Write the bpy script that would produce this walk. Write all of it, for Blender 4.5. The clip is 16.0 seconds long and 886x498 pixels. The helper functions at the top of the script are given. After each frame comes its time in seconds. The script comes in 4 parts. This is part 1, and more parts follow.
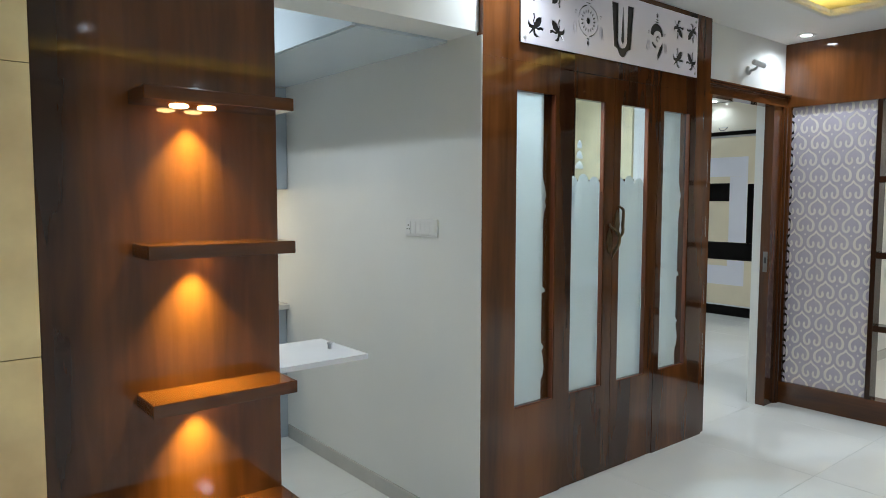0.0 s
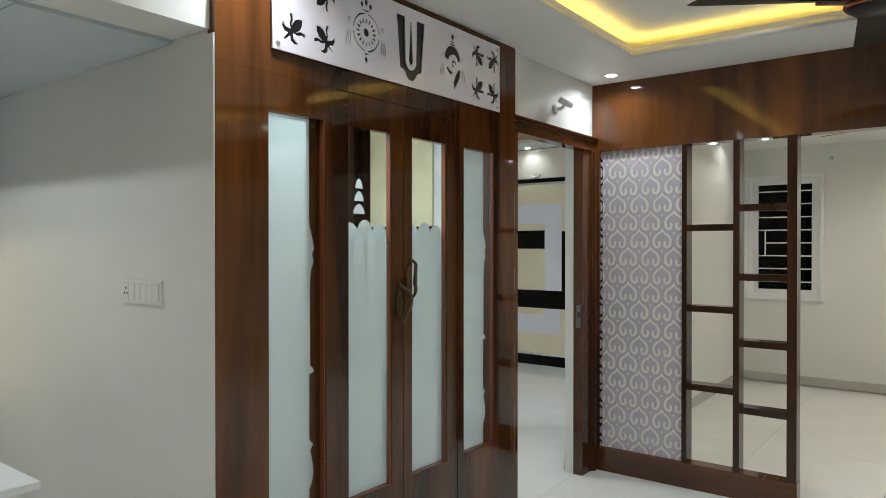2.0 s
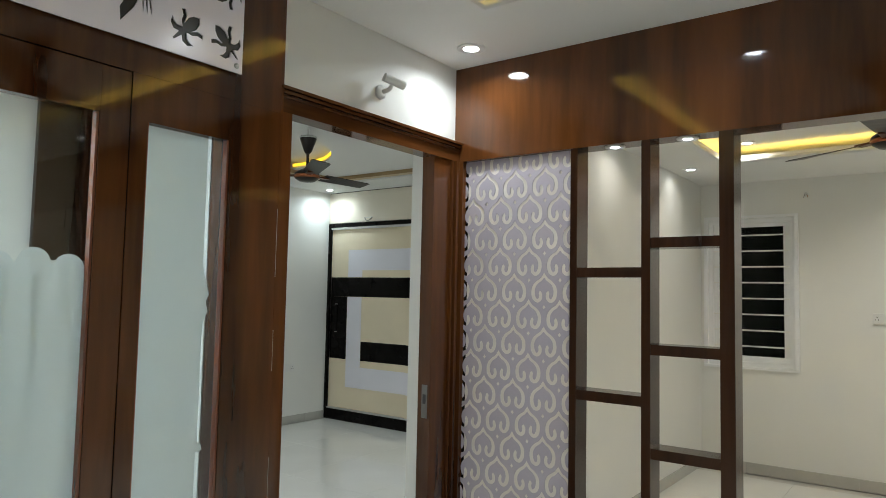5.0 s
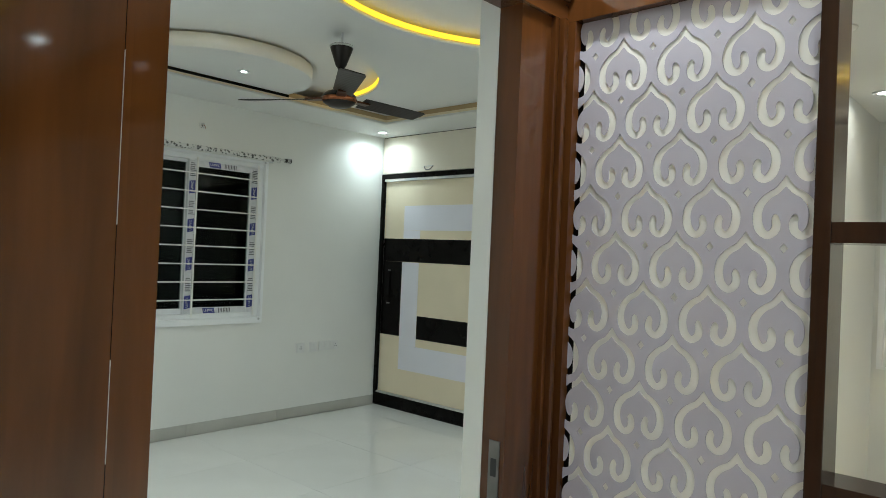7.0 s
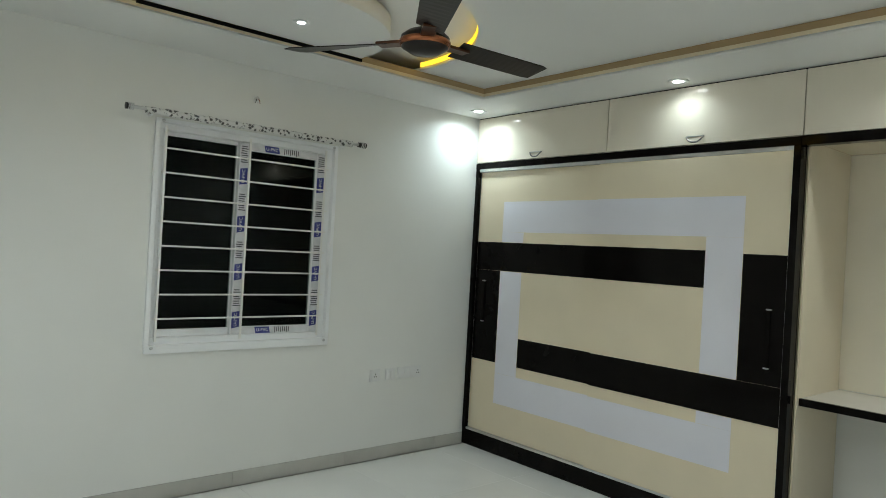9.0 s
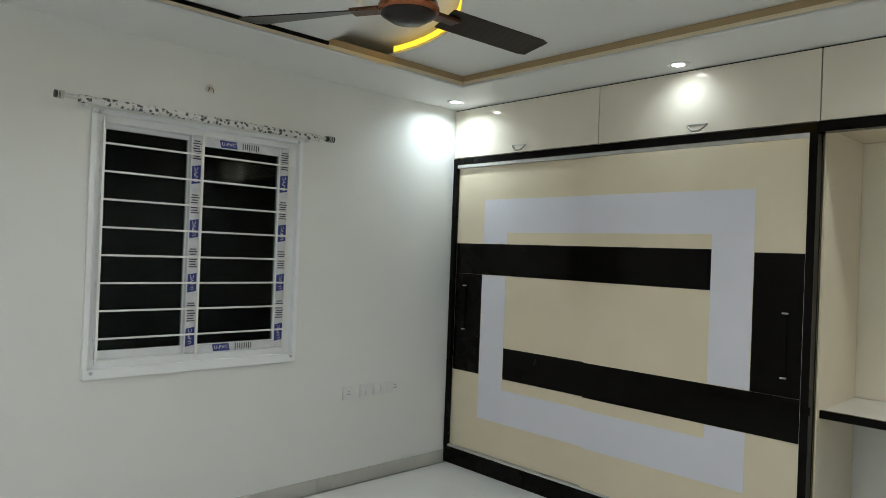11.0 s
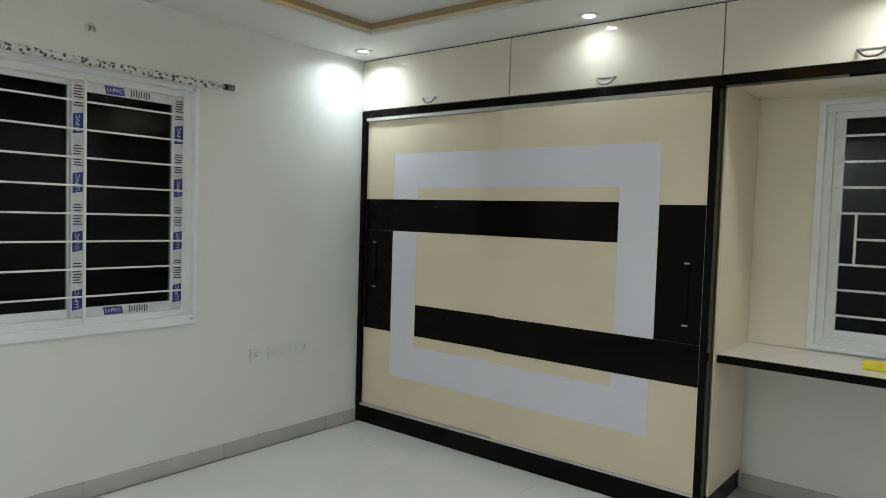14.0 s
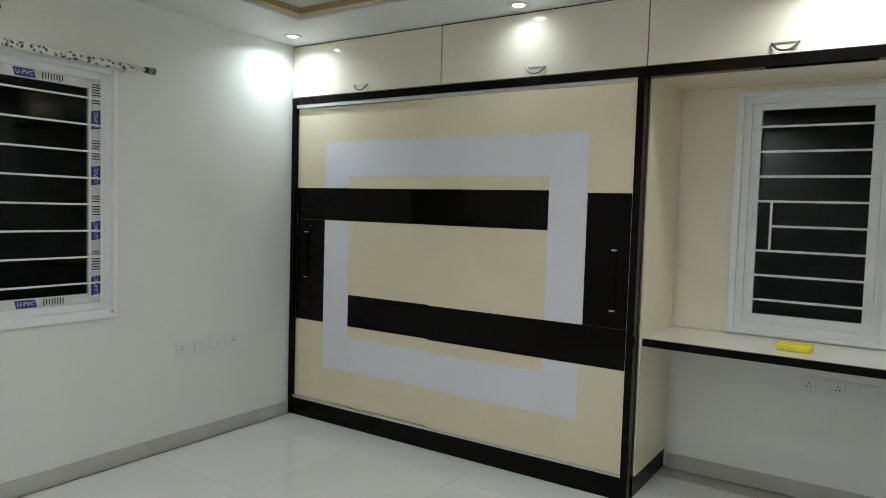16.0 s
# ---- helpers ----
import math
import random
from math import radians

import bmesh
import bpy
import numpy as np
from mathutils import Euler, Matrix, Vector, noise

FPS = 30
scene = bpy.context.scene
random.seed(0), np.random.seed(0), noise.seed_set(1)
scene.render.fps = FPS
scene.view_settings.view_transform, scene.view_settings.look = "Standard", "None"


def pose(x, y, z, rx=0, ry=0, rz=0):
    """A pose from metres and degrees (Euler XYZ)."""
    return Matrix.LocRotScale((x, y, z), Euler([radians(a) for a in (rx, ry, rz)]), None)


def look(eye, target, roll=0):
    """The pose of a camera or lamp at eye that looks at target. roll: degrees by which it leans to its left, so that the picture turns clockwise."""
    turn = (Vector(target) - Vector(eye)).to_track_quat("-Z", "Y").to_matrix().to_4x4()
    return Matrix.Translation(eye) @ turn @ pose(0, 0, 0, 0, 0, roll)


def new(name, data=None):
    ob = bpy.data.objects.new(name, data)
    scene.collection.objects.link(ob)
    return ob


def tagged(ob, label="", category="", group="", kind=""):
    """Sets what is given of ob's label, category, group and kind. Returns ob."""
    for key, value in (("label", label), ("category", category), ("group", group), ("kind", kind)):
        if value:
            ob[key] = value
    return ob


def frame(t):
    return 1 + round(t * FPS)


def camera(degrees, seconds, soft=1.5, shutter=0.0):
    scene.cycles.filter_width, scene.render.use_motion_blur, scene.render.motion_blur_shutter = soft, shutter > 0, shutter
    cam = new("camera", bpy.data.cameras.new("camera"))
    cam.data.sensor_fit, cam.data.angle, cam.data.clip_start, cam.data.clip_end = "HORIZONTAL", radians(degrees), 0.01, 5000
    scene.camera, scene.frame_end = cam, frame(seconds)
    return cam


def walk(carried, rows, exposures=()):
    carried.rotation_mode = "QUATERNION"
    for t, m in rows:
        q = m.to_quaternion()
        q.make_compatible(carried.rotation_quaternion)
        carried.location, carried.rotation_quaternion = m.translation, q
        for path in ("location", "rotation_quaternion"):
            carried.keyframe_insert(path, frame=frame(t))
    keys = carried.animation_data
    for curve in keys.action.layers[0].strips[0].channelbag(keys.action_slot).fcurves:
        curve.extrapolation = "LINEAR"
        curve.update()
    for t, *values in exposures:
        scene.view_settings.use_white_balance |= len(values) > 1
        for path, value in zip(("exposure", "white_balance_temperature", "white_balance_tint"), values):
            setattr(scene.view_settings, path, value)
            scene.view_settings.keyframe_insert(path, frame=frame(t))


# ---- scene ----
cam = camera(65.9, 16.0, soft=0.9)
PATH = [
    (0, (0.3, 0.185, 1.425), (1.555, 1.736, 1.279), 0.1),
    (0.5, (0.416, 0.281, 1.433), (1.87, 1.651, 1.337), -0.3),
    (1, (0.59, 0.349, 1.438), (2.137, 1.615, 1.379), -0.3),
    (1.5, (0.777, 0.415, 1.455), (2.35, 1.65, 1.422), 0.0),
    (2, (1.004, 0.502, 1.453), (2.597, 1.711, 1.44), 0.0),
    (2.5, (1.206, 0.595, 1.458), (2.82, 1.775, 1.486), 0.1),
    (3, (1.443, 0.568, 1.459), (3.037, 1.771, 1.573), 0.2),
    (3.5, (1.707, 0.572, 1.466), (3.226, 1.865, 1.608), 0.9),
    (4, (1.985, 0.491, 1.455), (3.51, 1.777, 1.602), 1.2),
    (4.2, (2.115, 0.498, 1.446), (3.711, 1.692, 1.602), 0.8),
    (6.5, (3.477, 1.203, 1.486), (5.025, 2.468, 1.538), 2.1),
    (7, (3.719, 1.485, 1.479), (5.197, 2.833, 1.498), 2.5),
    (7.5, (3.944, 1.745, 1.494), (5.416, 3.099, 1.512), 2.2),
    (8, (4.185, 1.985, 1.501), (5.588, 3.41, 1.523), 2.9),
    (8.5, (4.371, 2.234, 1.52), (5.672, 3.753, 1.524), 3.3),
    (10.8, (4.711, 2.808, 1.556), (6.032, 4.31, 1.553), 2.4),
    (11, (4.716, 2.821, 1.552), (6.092, 4.273, 1.561), 2.2),
    (11.5, (4.704, 2.88, 1.545), (6.177, 4.232, 1.561), 2.0),
    (12, (4.73, 2.886, 1.536), (6.223, 4.216, 1.557), 2.0),
    (12.5, (4.73, 2.895, 1.515), (6.239, 4.208, 1.552), 2.0),
    (13, (4.742, 2.91, 1.53), (6.267, 4.205, 1.542), 2.0),
    (13.5, (4.774, 2.895, 1.522), (6.308, 4.176, 1.452), 1.9),
    (14, (4.78, 2.888, 1.516), (6.335, 4.142, 1.42), 1.8),
    (14.5, (4.789, 2.885, 1.516), (6.366, 4.109, 1.395), 1.9),
    (15, (4.798, 2.886, 1.511), (6.396, 4.08, 1.378), 1.8),
    (15.5, (4.8, 2.882, 1.509), (6.427, 4.038, 1.377), 1.7),
    (16, (4.808, 2.874, 1.503), (6.471, 3.979, 1.386), 1.7),
]
walk(cam, [(t, look(eye, target, roll)) for t, eye, target, roll in PATH],
     exposures=[(0.0, 0.14, 5950, 10), (1.5, -0.02, 6400, 10), (2.5, 0.04, 6330, 10), (4.2, 0.0, 6450, 10), (6.4, 0.1, 6400, 4), (7.5, 0.17, 6350, 3), (8.6, 0.12, 6450, 5), (11.0, 0.09, 6480, 11), (16.0, 0.12, 6480, 10)])

# ---- world and exposure ----
world = bpy.data.worlds.new("night")
scene.world = world
world.use_nodes = True
world.node_tree.nodes["Background"].inputs[0].default_value = (0.02, 0.03, 0.05, 1)
world.node_tree.nodes["Background"].inputs[1].default_value = 0.05
scene.view_settings.exposure = 0.0

COOL = (0.90, 0.97, 0.985)
COOLER = (0.80, 0.95, 1.0)


# ---- materials ----
def material(name, color, rough=0.5, metal=0.0, coat=0.0, vary=0.06, scale=6.0, bump=0.0, bump_scale=120.0, spec=0.5, obj_vary=0.0):
    m = bpy.data.materials.new(name)
    m.use_nodes = True
    nt = m.node_tree
    b = nt.nodes["Principled BSDF"]
    b.inputs["Roughness"].default_value = rough
    b.inputs["Metallic"].default_value = metal
    b.inputs["Coat Weight"].default_value = coat
    b.inputs["Coat Roughness"].default_value = 0.05
    b.inputs["Specular IOR Level"].default_value = spec
    co = nt.nodes.new("ShaderNodeTexCoord")
    n1 = nt.nodes.new("ShaderNodeTexNoise")
    n1.inputs["Scale"].default_value = scale
    n1.inputs["Detail"].default_value = 5
    nt.links.new(co.outputs["Object"], n1.inputs["Vector"])
    ramp = nt.nodes.new("ShaderNodeValToRGB")
    lo = [max(0.0, c * (1 - vary)) for c in color]
    hi = [min(1.0, c * (1 + vary)) for c in color]
    ramp.color_ramp.elements[0].color = (*lo, 1)
    ramp.color_ramp.elements[0].position = 0.3
    ramp.color_ramp.elements[1].color = (*hi, 1)
    ramp.color_ramp.elements[1].position = 0.7
    nt.links.new(n1.outputs["Fac"], ramp.inputs["Fac"])
    last = ramp.outputs["Color"]
    if obj_vary:
        info = nt.nodes.new("ShaderNodeObjectInfo")
        mr = nt.nodes.new("ShaderNodeMapRange")
        mr.inputs["To Min"].default_value = 1 - obj_vary
        mr.inputs["To Max"].default_value = 1 + obj_vary
        nt.links.new(info.outputs["Random"], mr.inputs["Value"])
        hsv = nt.nodes.new("ShaderNodeHueSaturation")
        nt.links.new(mr.outputs["Result"], hsv.inputs["Value"])
        nt.links.new(last, hsv.inputs["Color"])
        last = hsv.outputs["Color"]
    nt.links.new(last, b.inputs["Base Color"])
    if bump:
        n2 = nt.nodes.new("ShaderNodeTexNoise")
        n2.inputs["Scale"].default_value = bump_scale
        n2.inputs["Detail"].default_value = 3
        nt.links.new(co.outputs["Object"], n2.inputs["Vector"])
        bp = nt.nodes.new("ShaderNodeBump")
        bp.inputs["Strength"].default_value = bump
        bp.inputs["Distance"].default_value = 0.002
        nt.links.new(n2.outputs["Fac"], bp.inputs["Height"])
        nt.links.new(bp.outputs["Normal"], b.inputs["Normal"])
    return m


def wood(name, dark, light, grain=(14, 14, 0.7), rough=0.2, coat=0.5, spec=0.42):
    """Veneer with long grain along z (or as the grain scale says) and broad bands."""
    m = material(name, light, rough, coat=coat, spec=spec)
    nt = m.node_tree
    b = nt.nodes["Principled BSDF"]
    co = nt.nodes.new("ShaderNodeTexCoord")
    mp = nt.nodes.new("ShaderNodeMapping")
    mp.inputs["Scale"].default_value = grain
    nt.links.new(co.outputs["Object"], mp.inputs["Vector"])
    fine = nt.nodes.new("ShaderNodeTexNoise")
    fine.inputs["Scale"].default_value = 6.0
    fine.inputs["Detail"].default_value = 8
    fine.inputs["Distortion"].default_value = 0.4
    broad = nt.nodes.new("ShaderNodeTexNoise")
    broad.inputs["Scale"].default_value = 0.55
    broad.inputs["Detail"].default_value = 3
    broad.inputs["Distortion"].default_value = 0.8
    for n in (fine, broad):
        nt.links.new(mp.outputs["Vector"], n.inputs["Vector"])
    mix = nt.nodes.new("ShaderNodeMix")
    mix.inputs["Factor"].default_value = 0.78
    nt.links.new(fine.outputs["Fac"], mix.inputs["A"])
    nt.links.new(broad.outputs["Fac"], mix.inputs["B"])
    ramp = nt.nodes.new("ShaderNodeValToRGB")
    ramp.color_ramp.elements[0].color = (*dark, 1)
    ramp.color_ramp.elements[0].position = 0.34
    ramp.color_ramp.elements[1].color = (*light, 1)
    ramp.color_ramp.elements[1].position = 0.68
    nt.links.new(mix.outputs["Result"], ramp.inputs["Fac"])
    nt.links.new(ramp.outputs["Color"], b.inputs["Base Color"])
    return m


def glowing(name, color, strength):
    m = bpy.data.materials.new(name)
    m.use_nodes = True
    nt = m.node_tree
    nt.nodes.remove(nt.nodes["Principled BSDF"])
    e = nt.nodes.new("ShaderNodeEmission")
    e.inputs[0].default_value = (*color, 1)
    e.inputs[1].default_value = strength
    nt.links.new(e.outputs[0], nt.nodes["Material Output"].inputs[0])
    return m


def glass(name, color=(1, 1, 1), rough=0.0, frost=0.0):
    """Thin sheet of glass: clear, or etched to a share of diffuse scatter."""
    m = bpy.data.materials.new(name)
    m.use_nodes = True
    nt = m.node_tree
    nt.nodes.remove(nt.nodes["Principled BSDF"])
    tr = nt.nodes.new("ShaderNodeBsdfTransparent")
    tr.inputs[0].default_value = (*color, 1)
    gl = nt.nodes.new("ShaderNodeBsdfGlossy")
    gl.inputs["Roughness"].default_value = rough
    lw = nt.nodes.new("ShaderNodeLayerWeight")
    lw.inputs["Blend"].default_value = 0.5
    pw = nt.nodes.new("ShaderNodeMath")
    pw.operation, pw.inputs[1].default_value = "POWER", 4.0
    nt.links.new(lw.outputs["Facing"], pw.inputs[0])
    ml = nt.nodes.new("ShaderNodeMath")
    ml.operation, ml.inputs[1].default_value, ml.inputs[2].default_value = "MULTIPLY_ADD", 0.8, 0.016
    nt.links.new(pw.outputs[0], ml.inputs[0])
    mix = nt.nodes.new("ShaderNodeMixShader")
    nt.links.new(ml.outputs[0], mix.inputs[0])
    last = tr
    if frost:
        df = nt.nodes.new("ShaderNodeBsdfDiffuse")
        df.inputs[0].default_value = (0.84, 0.88, 0.88, 1)
        tl = nt.nodes.new("ShaderNodeBsdfTranslucent")
        tl.inputs[0].default_value = (0.84, 0.88, 0.88, 1)
        half = nt.nodes.new("ShaderNodeMixShader")
        half.inputs[0].default_value = 0.45
        nt.links.new(df.outputs[0], half.inputs[1])
        nt.links.new(tl.outputs[0], half.inputs[2])
        fm = nt.nodes.new("ShaderNodeMixShader")
        fm.inputs[0].default_value = frost
        nt.links.new(tr.outputs[0], fm.inputs[1])
        nt.links.new(half.outputs[0], fm.inputs[2])
        last = fm
    nt.links.new(last.outputs[0], mix.inputs[1])
    nt.links.new(gl.outputs[0], mix.inputs[2])
    nt.links.new(mix.outputs[0], nt.nodes["Material Output"].inputs[0])
    return m


PAINT = material("wall_paint", (0.78, 0.78, 0.75), 0.55, vary=0.025, scale=1.3, bump=0.12, bump_scale=90)
CEIL = material("ceiling_paint", (0.80, 0.80, 0.78), 0.6, vary=0.02, scale=1.0, bump=0.06, bump_scale=70)
BEIGE = material("cove_lip_paint", (0.74, 0.63, 0.44), 0.55, vary=0.04, scale=3)
# Golden brown carries the dim, shaded cove glow in its colour.
TAN = material("cove_return_dim_glow", (0.40, 0.28, 0.14), 0.55, vary=0.05, scale=3)
TILE = material("vitrified_tile", (0.74, 0.74, 0.71), 0.065, vary=0.035, scale=2.2, obj_vary=0.012, bump=0.02, bump_scale=9)
GROUT = material("grout", (0.42, 0.41, 0.38), 0.8, vary=0.1)
SKIRT = material("skirting_tile", (0.50, 0.49, 0.45), 0.2, vary=0.06, scale=5, obj_vary=0.05)
WALNUT = wood("walnut_veneer", (0.026, 0.0085, 0.003), (0.168, 0.057, 0.015), grain=(5, 5, 0.5), rough=0.06, coat=0.0, spec=0.56)
WALNUT_Y = wood("walnut_veneer_cross", (0.026, 0.0085, 0.003), (0.168, 0.057, 0.015), grain=(0.5, 0.5, 7), rough=0.06, coat=0.0, spec=0.56)
WALNUT_RED = wood("walnut_edge_bead", (0.10, 0.028, 0.012), (0.24, 0.075, 0.032), rough=0.25)
DARKWOOD = wood("dark_frame_veneer", (0.020, 0.008, 0.004), (0.052, 0.020, 0.009), rough=0.18, coat=0.0)
JALI = material("jali_lilac_acrylic", (0.55, 0.500, 0.570), 0.16, vary=0.03, scale=4)
JALI_BACK = material("jali_cream_backing", (0.90, 0.85, 0.79), 0.14, vary=0.05, scale=6)
SIGN = material("sign_white_acrylic", (0.86, 0.81, 0.89), 0.2, vary=0.02)
SIGN_BACK = material("sign_black_backing", (0.012, 0.011, 0.011), 0.3)
CREAM = material("cream_laminate", (0.80, 0.70, 0.52), 0.07, vary=0.025, scale=3, coat=0.3)
LOFTCREAM = material("pale_cream_laminate", (0.78, 0.715, 0.595), 0.05, vary=0.02, scale=3, coat=0.3)
BLUEWHITE = material("white_laminate", (0.79, 0.78, 0.85), 0.07, vary=0.02, scale=3, coat=0.3)
# Wardrobe laminate; also colours the strips that paint shade into ceiling gaps.
ESPRESSO = material("espresso_laminate_and_gap_shade", (0.005, 0.004, 0.0035), 0.07, vary=0.2, scale=9, spec=0.10)
BACKBOARD = material("cream_back_board", (0.82, 0.76, 0.63), 0.35, vary=0.03, scale=3)
GREYLAM = material("grey_blue_laminate", (0.40, 0.45, 0.49), 0.2, vary=0.03, scale=3)
PALEBLUE = material("pale_blue_laminate", (0.62, 0.70, 0.76), 0.2, vary=0.03, scale=3)
WHITELAM = material("white_board_laminate", (0.80, 0.82, 0.86), 0.18, vary=0.02)
COUNTER = material("cream_counter", (0.82, 0.78, 0.70), 0.2, vary=0.03)
UPVC = material("white_upvc", (0.84, 0.85, 0.86), 0.28, vary=0.02)
BARWHITE = material("white_enamel_bar", (0.82, 0.81, 0.78), 0.3, vary=0.03)
STEEL = material("brushed_steel", (0.60, 0.60, 0.60), 0.28, metal=1.0, vary=0.08, scale=30)
DARKSTEEL = material("satin_grey_steel", (0.22, 0.21, 0.20), 0.38, metal=1.0, vary=0.08, scale=30)
ALU = material("aluminium_channel", (0.72, 0.72, 0.72), 0.35, metal=1.0, vary=0.05, scale=20)
BRASS = material("aged_brass", (0.14, 0.095, 0.05), 0.35, metal=1.0, vary=0.35, scale=40)
BLACKMETAL = material("black_bracket", (0.02, 0.02, 0.02), 0.4, vary=0.2)
PLASTIC = material("white_plastic", (0.76, 0.76, 0.75), 0.3, vary=0.01)
DARKHOLE = material("dark_holes", (0.02, 0.02, 0.02), 0.6)
FANBROWN = material("fan_brown_lacquer", (0.013, 0.008, 0.006), 0.32, vary=0.2, scale=14, spec=0.35)
COPPER = material("copper_trim", (0.35, 0.13, 0.06), 0.25, metal=1.0, vary=0.1, scale=20)
FANTRIM = material("dark_bronze", (0.10, 0.045, 0.025), 0.3, metal=1.0, vary=0.15, scale=20)
ONYX = material("honey_stone_cladding", (0.86, 0.62, 0.33), 0.2, vary=0.34, scale=2.6, obj_vary=0.04)
YELLOWSTONE = material("cream_backlit_panel", (0.80, 0.71, 0.46), 0.3, vary=0.07, scale=9)
SPONGE = material("yellow_sponge", (0.85, 0.72, 0.06), 0.8, vary=0.12, scale=30, bump=0.6, bump_scale=260)
FILM = material("protective_film", (0.68, 0.68, 0.70), 0.3, vary=0.12, scale=18)
FILMBLUE = material("film_blue_print", (0.03, 0.04, 0.22), 0.35, vary=0.1)
FILMBLACK = material("film_black_print", (0.04, 0.04, 0.05), 0.4)
CLEAR = glass("window_glass", (0.55, 0.6, 0.58))
PGLASS = glass("door_glass", (0.975, 0.985, 0.985))
FROST = glass("frosted_glass", (0.92, 0.96, 0.96), 0.10, frost=0.82)
LAMP = glowing("lamp_diffuser", COOL, 26)
LAMPWARM = glowing("warm_lamp_diffuser", (1.0, 0.62, 0.22), 30)
LED = glowing("led_strip_yellow", (1.0, 0.66, 0.13), 11)
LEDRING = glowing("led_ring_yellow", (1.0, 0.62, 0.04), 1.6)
# Near-black colour that stands in for the darkness outside.
NIGHT = material("night_dark_sheet", (0.012, 0.013, 0.014), 0.7, vary=0.4, scale=1.5)


def patterned_film():
    """White wrapping paper with dark printed flecks, for the curtain rod."""
    m = material("printed_paper_wrap", (0.66, 0.66, 0.64), 0.5)
    nt = m.node_tree
    b = nt.nodes["Principled BSDF"]
    co = nt.nodes.new("ShaderNodeTexCoord")
    v = nt.nodes.new("ShaderNodeTexVoronoi")
    v.inputs["Scale"].default_value = 44
    nz = nt.nodes.new("ShaderNodeTexNoise")
    nz.inputs["Scale"].default_value = 46
    nz.inputs["Distortion"].default_value = 1.5
    nt.links.new(co.outputs["Object"], v.inputs["Vector"])
    nt.links.new(co.outputs["Object"], nz.inputs["Vector"])
    mul = nt.nodes.new("ShaderNodeMath")
    mul.operation = "MULTIPLY"
    nt.links.new(v.outputs["Distance"], mul.inputs[0])
    nt.links.new(nz.outputs["Fac"], mul.inputs[1])
    r = nt.nodes.new("ShaderNodeValToRGB")
    r.color_ramp.elements[0].color = (0.06, 0.06, 0.06, 1)
    r.color_ramp.elements[0].position = 0.14
    r.color_ramp.elements[1].color = (0.68, 0.68, 0.66, 1)
    r.color_ramp.elements[1].position = 0.24
    nt.links.new(mul.outputs[0], r.inputs["Fac"])
    nt.links.new(r.outputs["Color"], b.inputs["Base Color"])
    return m


WRAP = patterned_film()


# ---- building helpers ----
def add_box(bm, x0, x1, y0, y1, z0, z1, bevel=0.0):
    t = bmesh.new()
    bmesh.ops.create_cube(t, size=1)
    for v in t.verts:
        v.co = Vector(((x0 + x1) / 2 + v.co.x * (x1 - x0), (y0 + y1) / 2 + v.co.y * (y1 - y0), (z0 + z1) / 2 + v.co.z * (z1 - z0)))
    if bevel:
        bmesh.ops.bevel(t, geom=t.edges[:], offset=bevel, segments=2, affect="EDGES", profile=0.6)
    merge(bm, t)
    return bm


def merge(bm, t):
    me = bpy.data.meshes.new("tmp")
    t.to_mesh(me)
    t.free()
    bm.from_mesh(me)
    bpy.data.meshes.remove(me)


def box(x0, x1, y0, y1, z0, z1, bevel=0.0):
    return add_box(bmesh.new(), x0, x1, y0, y1, z0, z1, bevel)


def cyl(p, q, r, r2=None, seg=24, bm=None):
    """A round bar or cone from p to q."""
    bm = bm or bmesh.new()
    p, q = Vector(p), Vector(q)
    t = bmesh.new()
    bmesh.ops.create_cone(t, cap_ends=True, segments=seg, radius1=r, radius2=r if r2 is None else r2, depth=(q - p).length)
    bmesh.ops.transform(t, verts=t.verts[:], matrix=Matrix.Translation((p + q) / 2) @ (q - p).to_track_quat("Z", "Y").to_matrix().to_4x4())
    merge(bm, t)
    return bm


def lathe(profile, centre, seg=40, bm=None):
    """A round body from (radius, height) steps about a vertical axis."""
    bm = bm or bmesh.new()
    rings = []
    for r, z in profile:
        rings.append([bm.verts.new((centre[0] + r * math.cos(6.28318 * i / seg), centre[1] + r * math.sin(6.28318 * i / seg), centre[2] + z)) for i in range(seg)])
    for a, b in zip(rings, rings[1:]):
        for i in range(seg):
            f = bm.faces.new((a[i], a[(i + 1) % seg], b[(i + 1) % seg], b[i]))
            f.smooth = True
    bm.faces.new(list(reversed(rings[0])))
    bm.faces.new(rings[-1])
    return bm


def plate(outlines, thick, m):
    """A flat sheet from closed outlines (the first the rim, the others cut out), thickened, in the pose m."""
    cu = bpy.data.curves.new("sheet", "CURVE")
    cu.dimensions, cu.fill_mode, cu.extrude = "2D", "BOTH", thick / 2
    for pts in outlines:
        sp = cu.splines.new("POLY")
        sp.points.add(len(pts) - 1)
        for p, (u, v) in zip(sp.points, pts):
            p.co = (u, v, 0, 1)
        sp.use_cyclic_u = True
    ob = bpy.data.objects.new("sheet", cu)
    me = bpy.data.meshes.new_from_object(ob)
    bm = bmesh.new()
    bm.from_mesh(me)
    bmesh.ops.remove_doubles(bm, verts=bm.verts[:], dist=0.00001)
    bmesh.ops.transform(bm, verts=bm.verts[:], matrix=m)
    bpy.data.objects.remove(ob)
    bpy.data.curves.remove(cu)
    bpy.data.meshes.remove(me)
    return bm


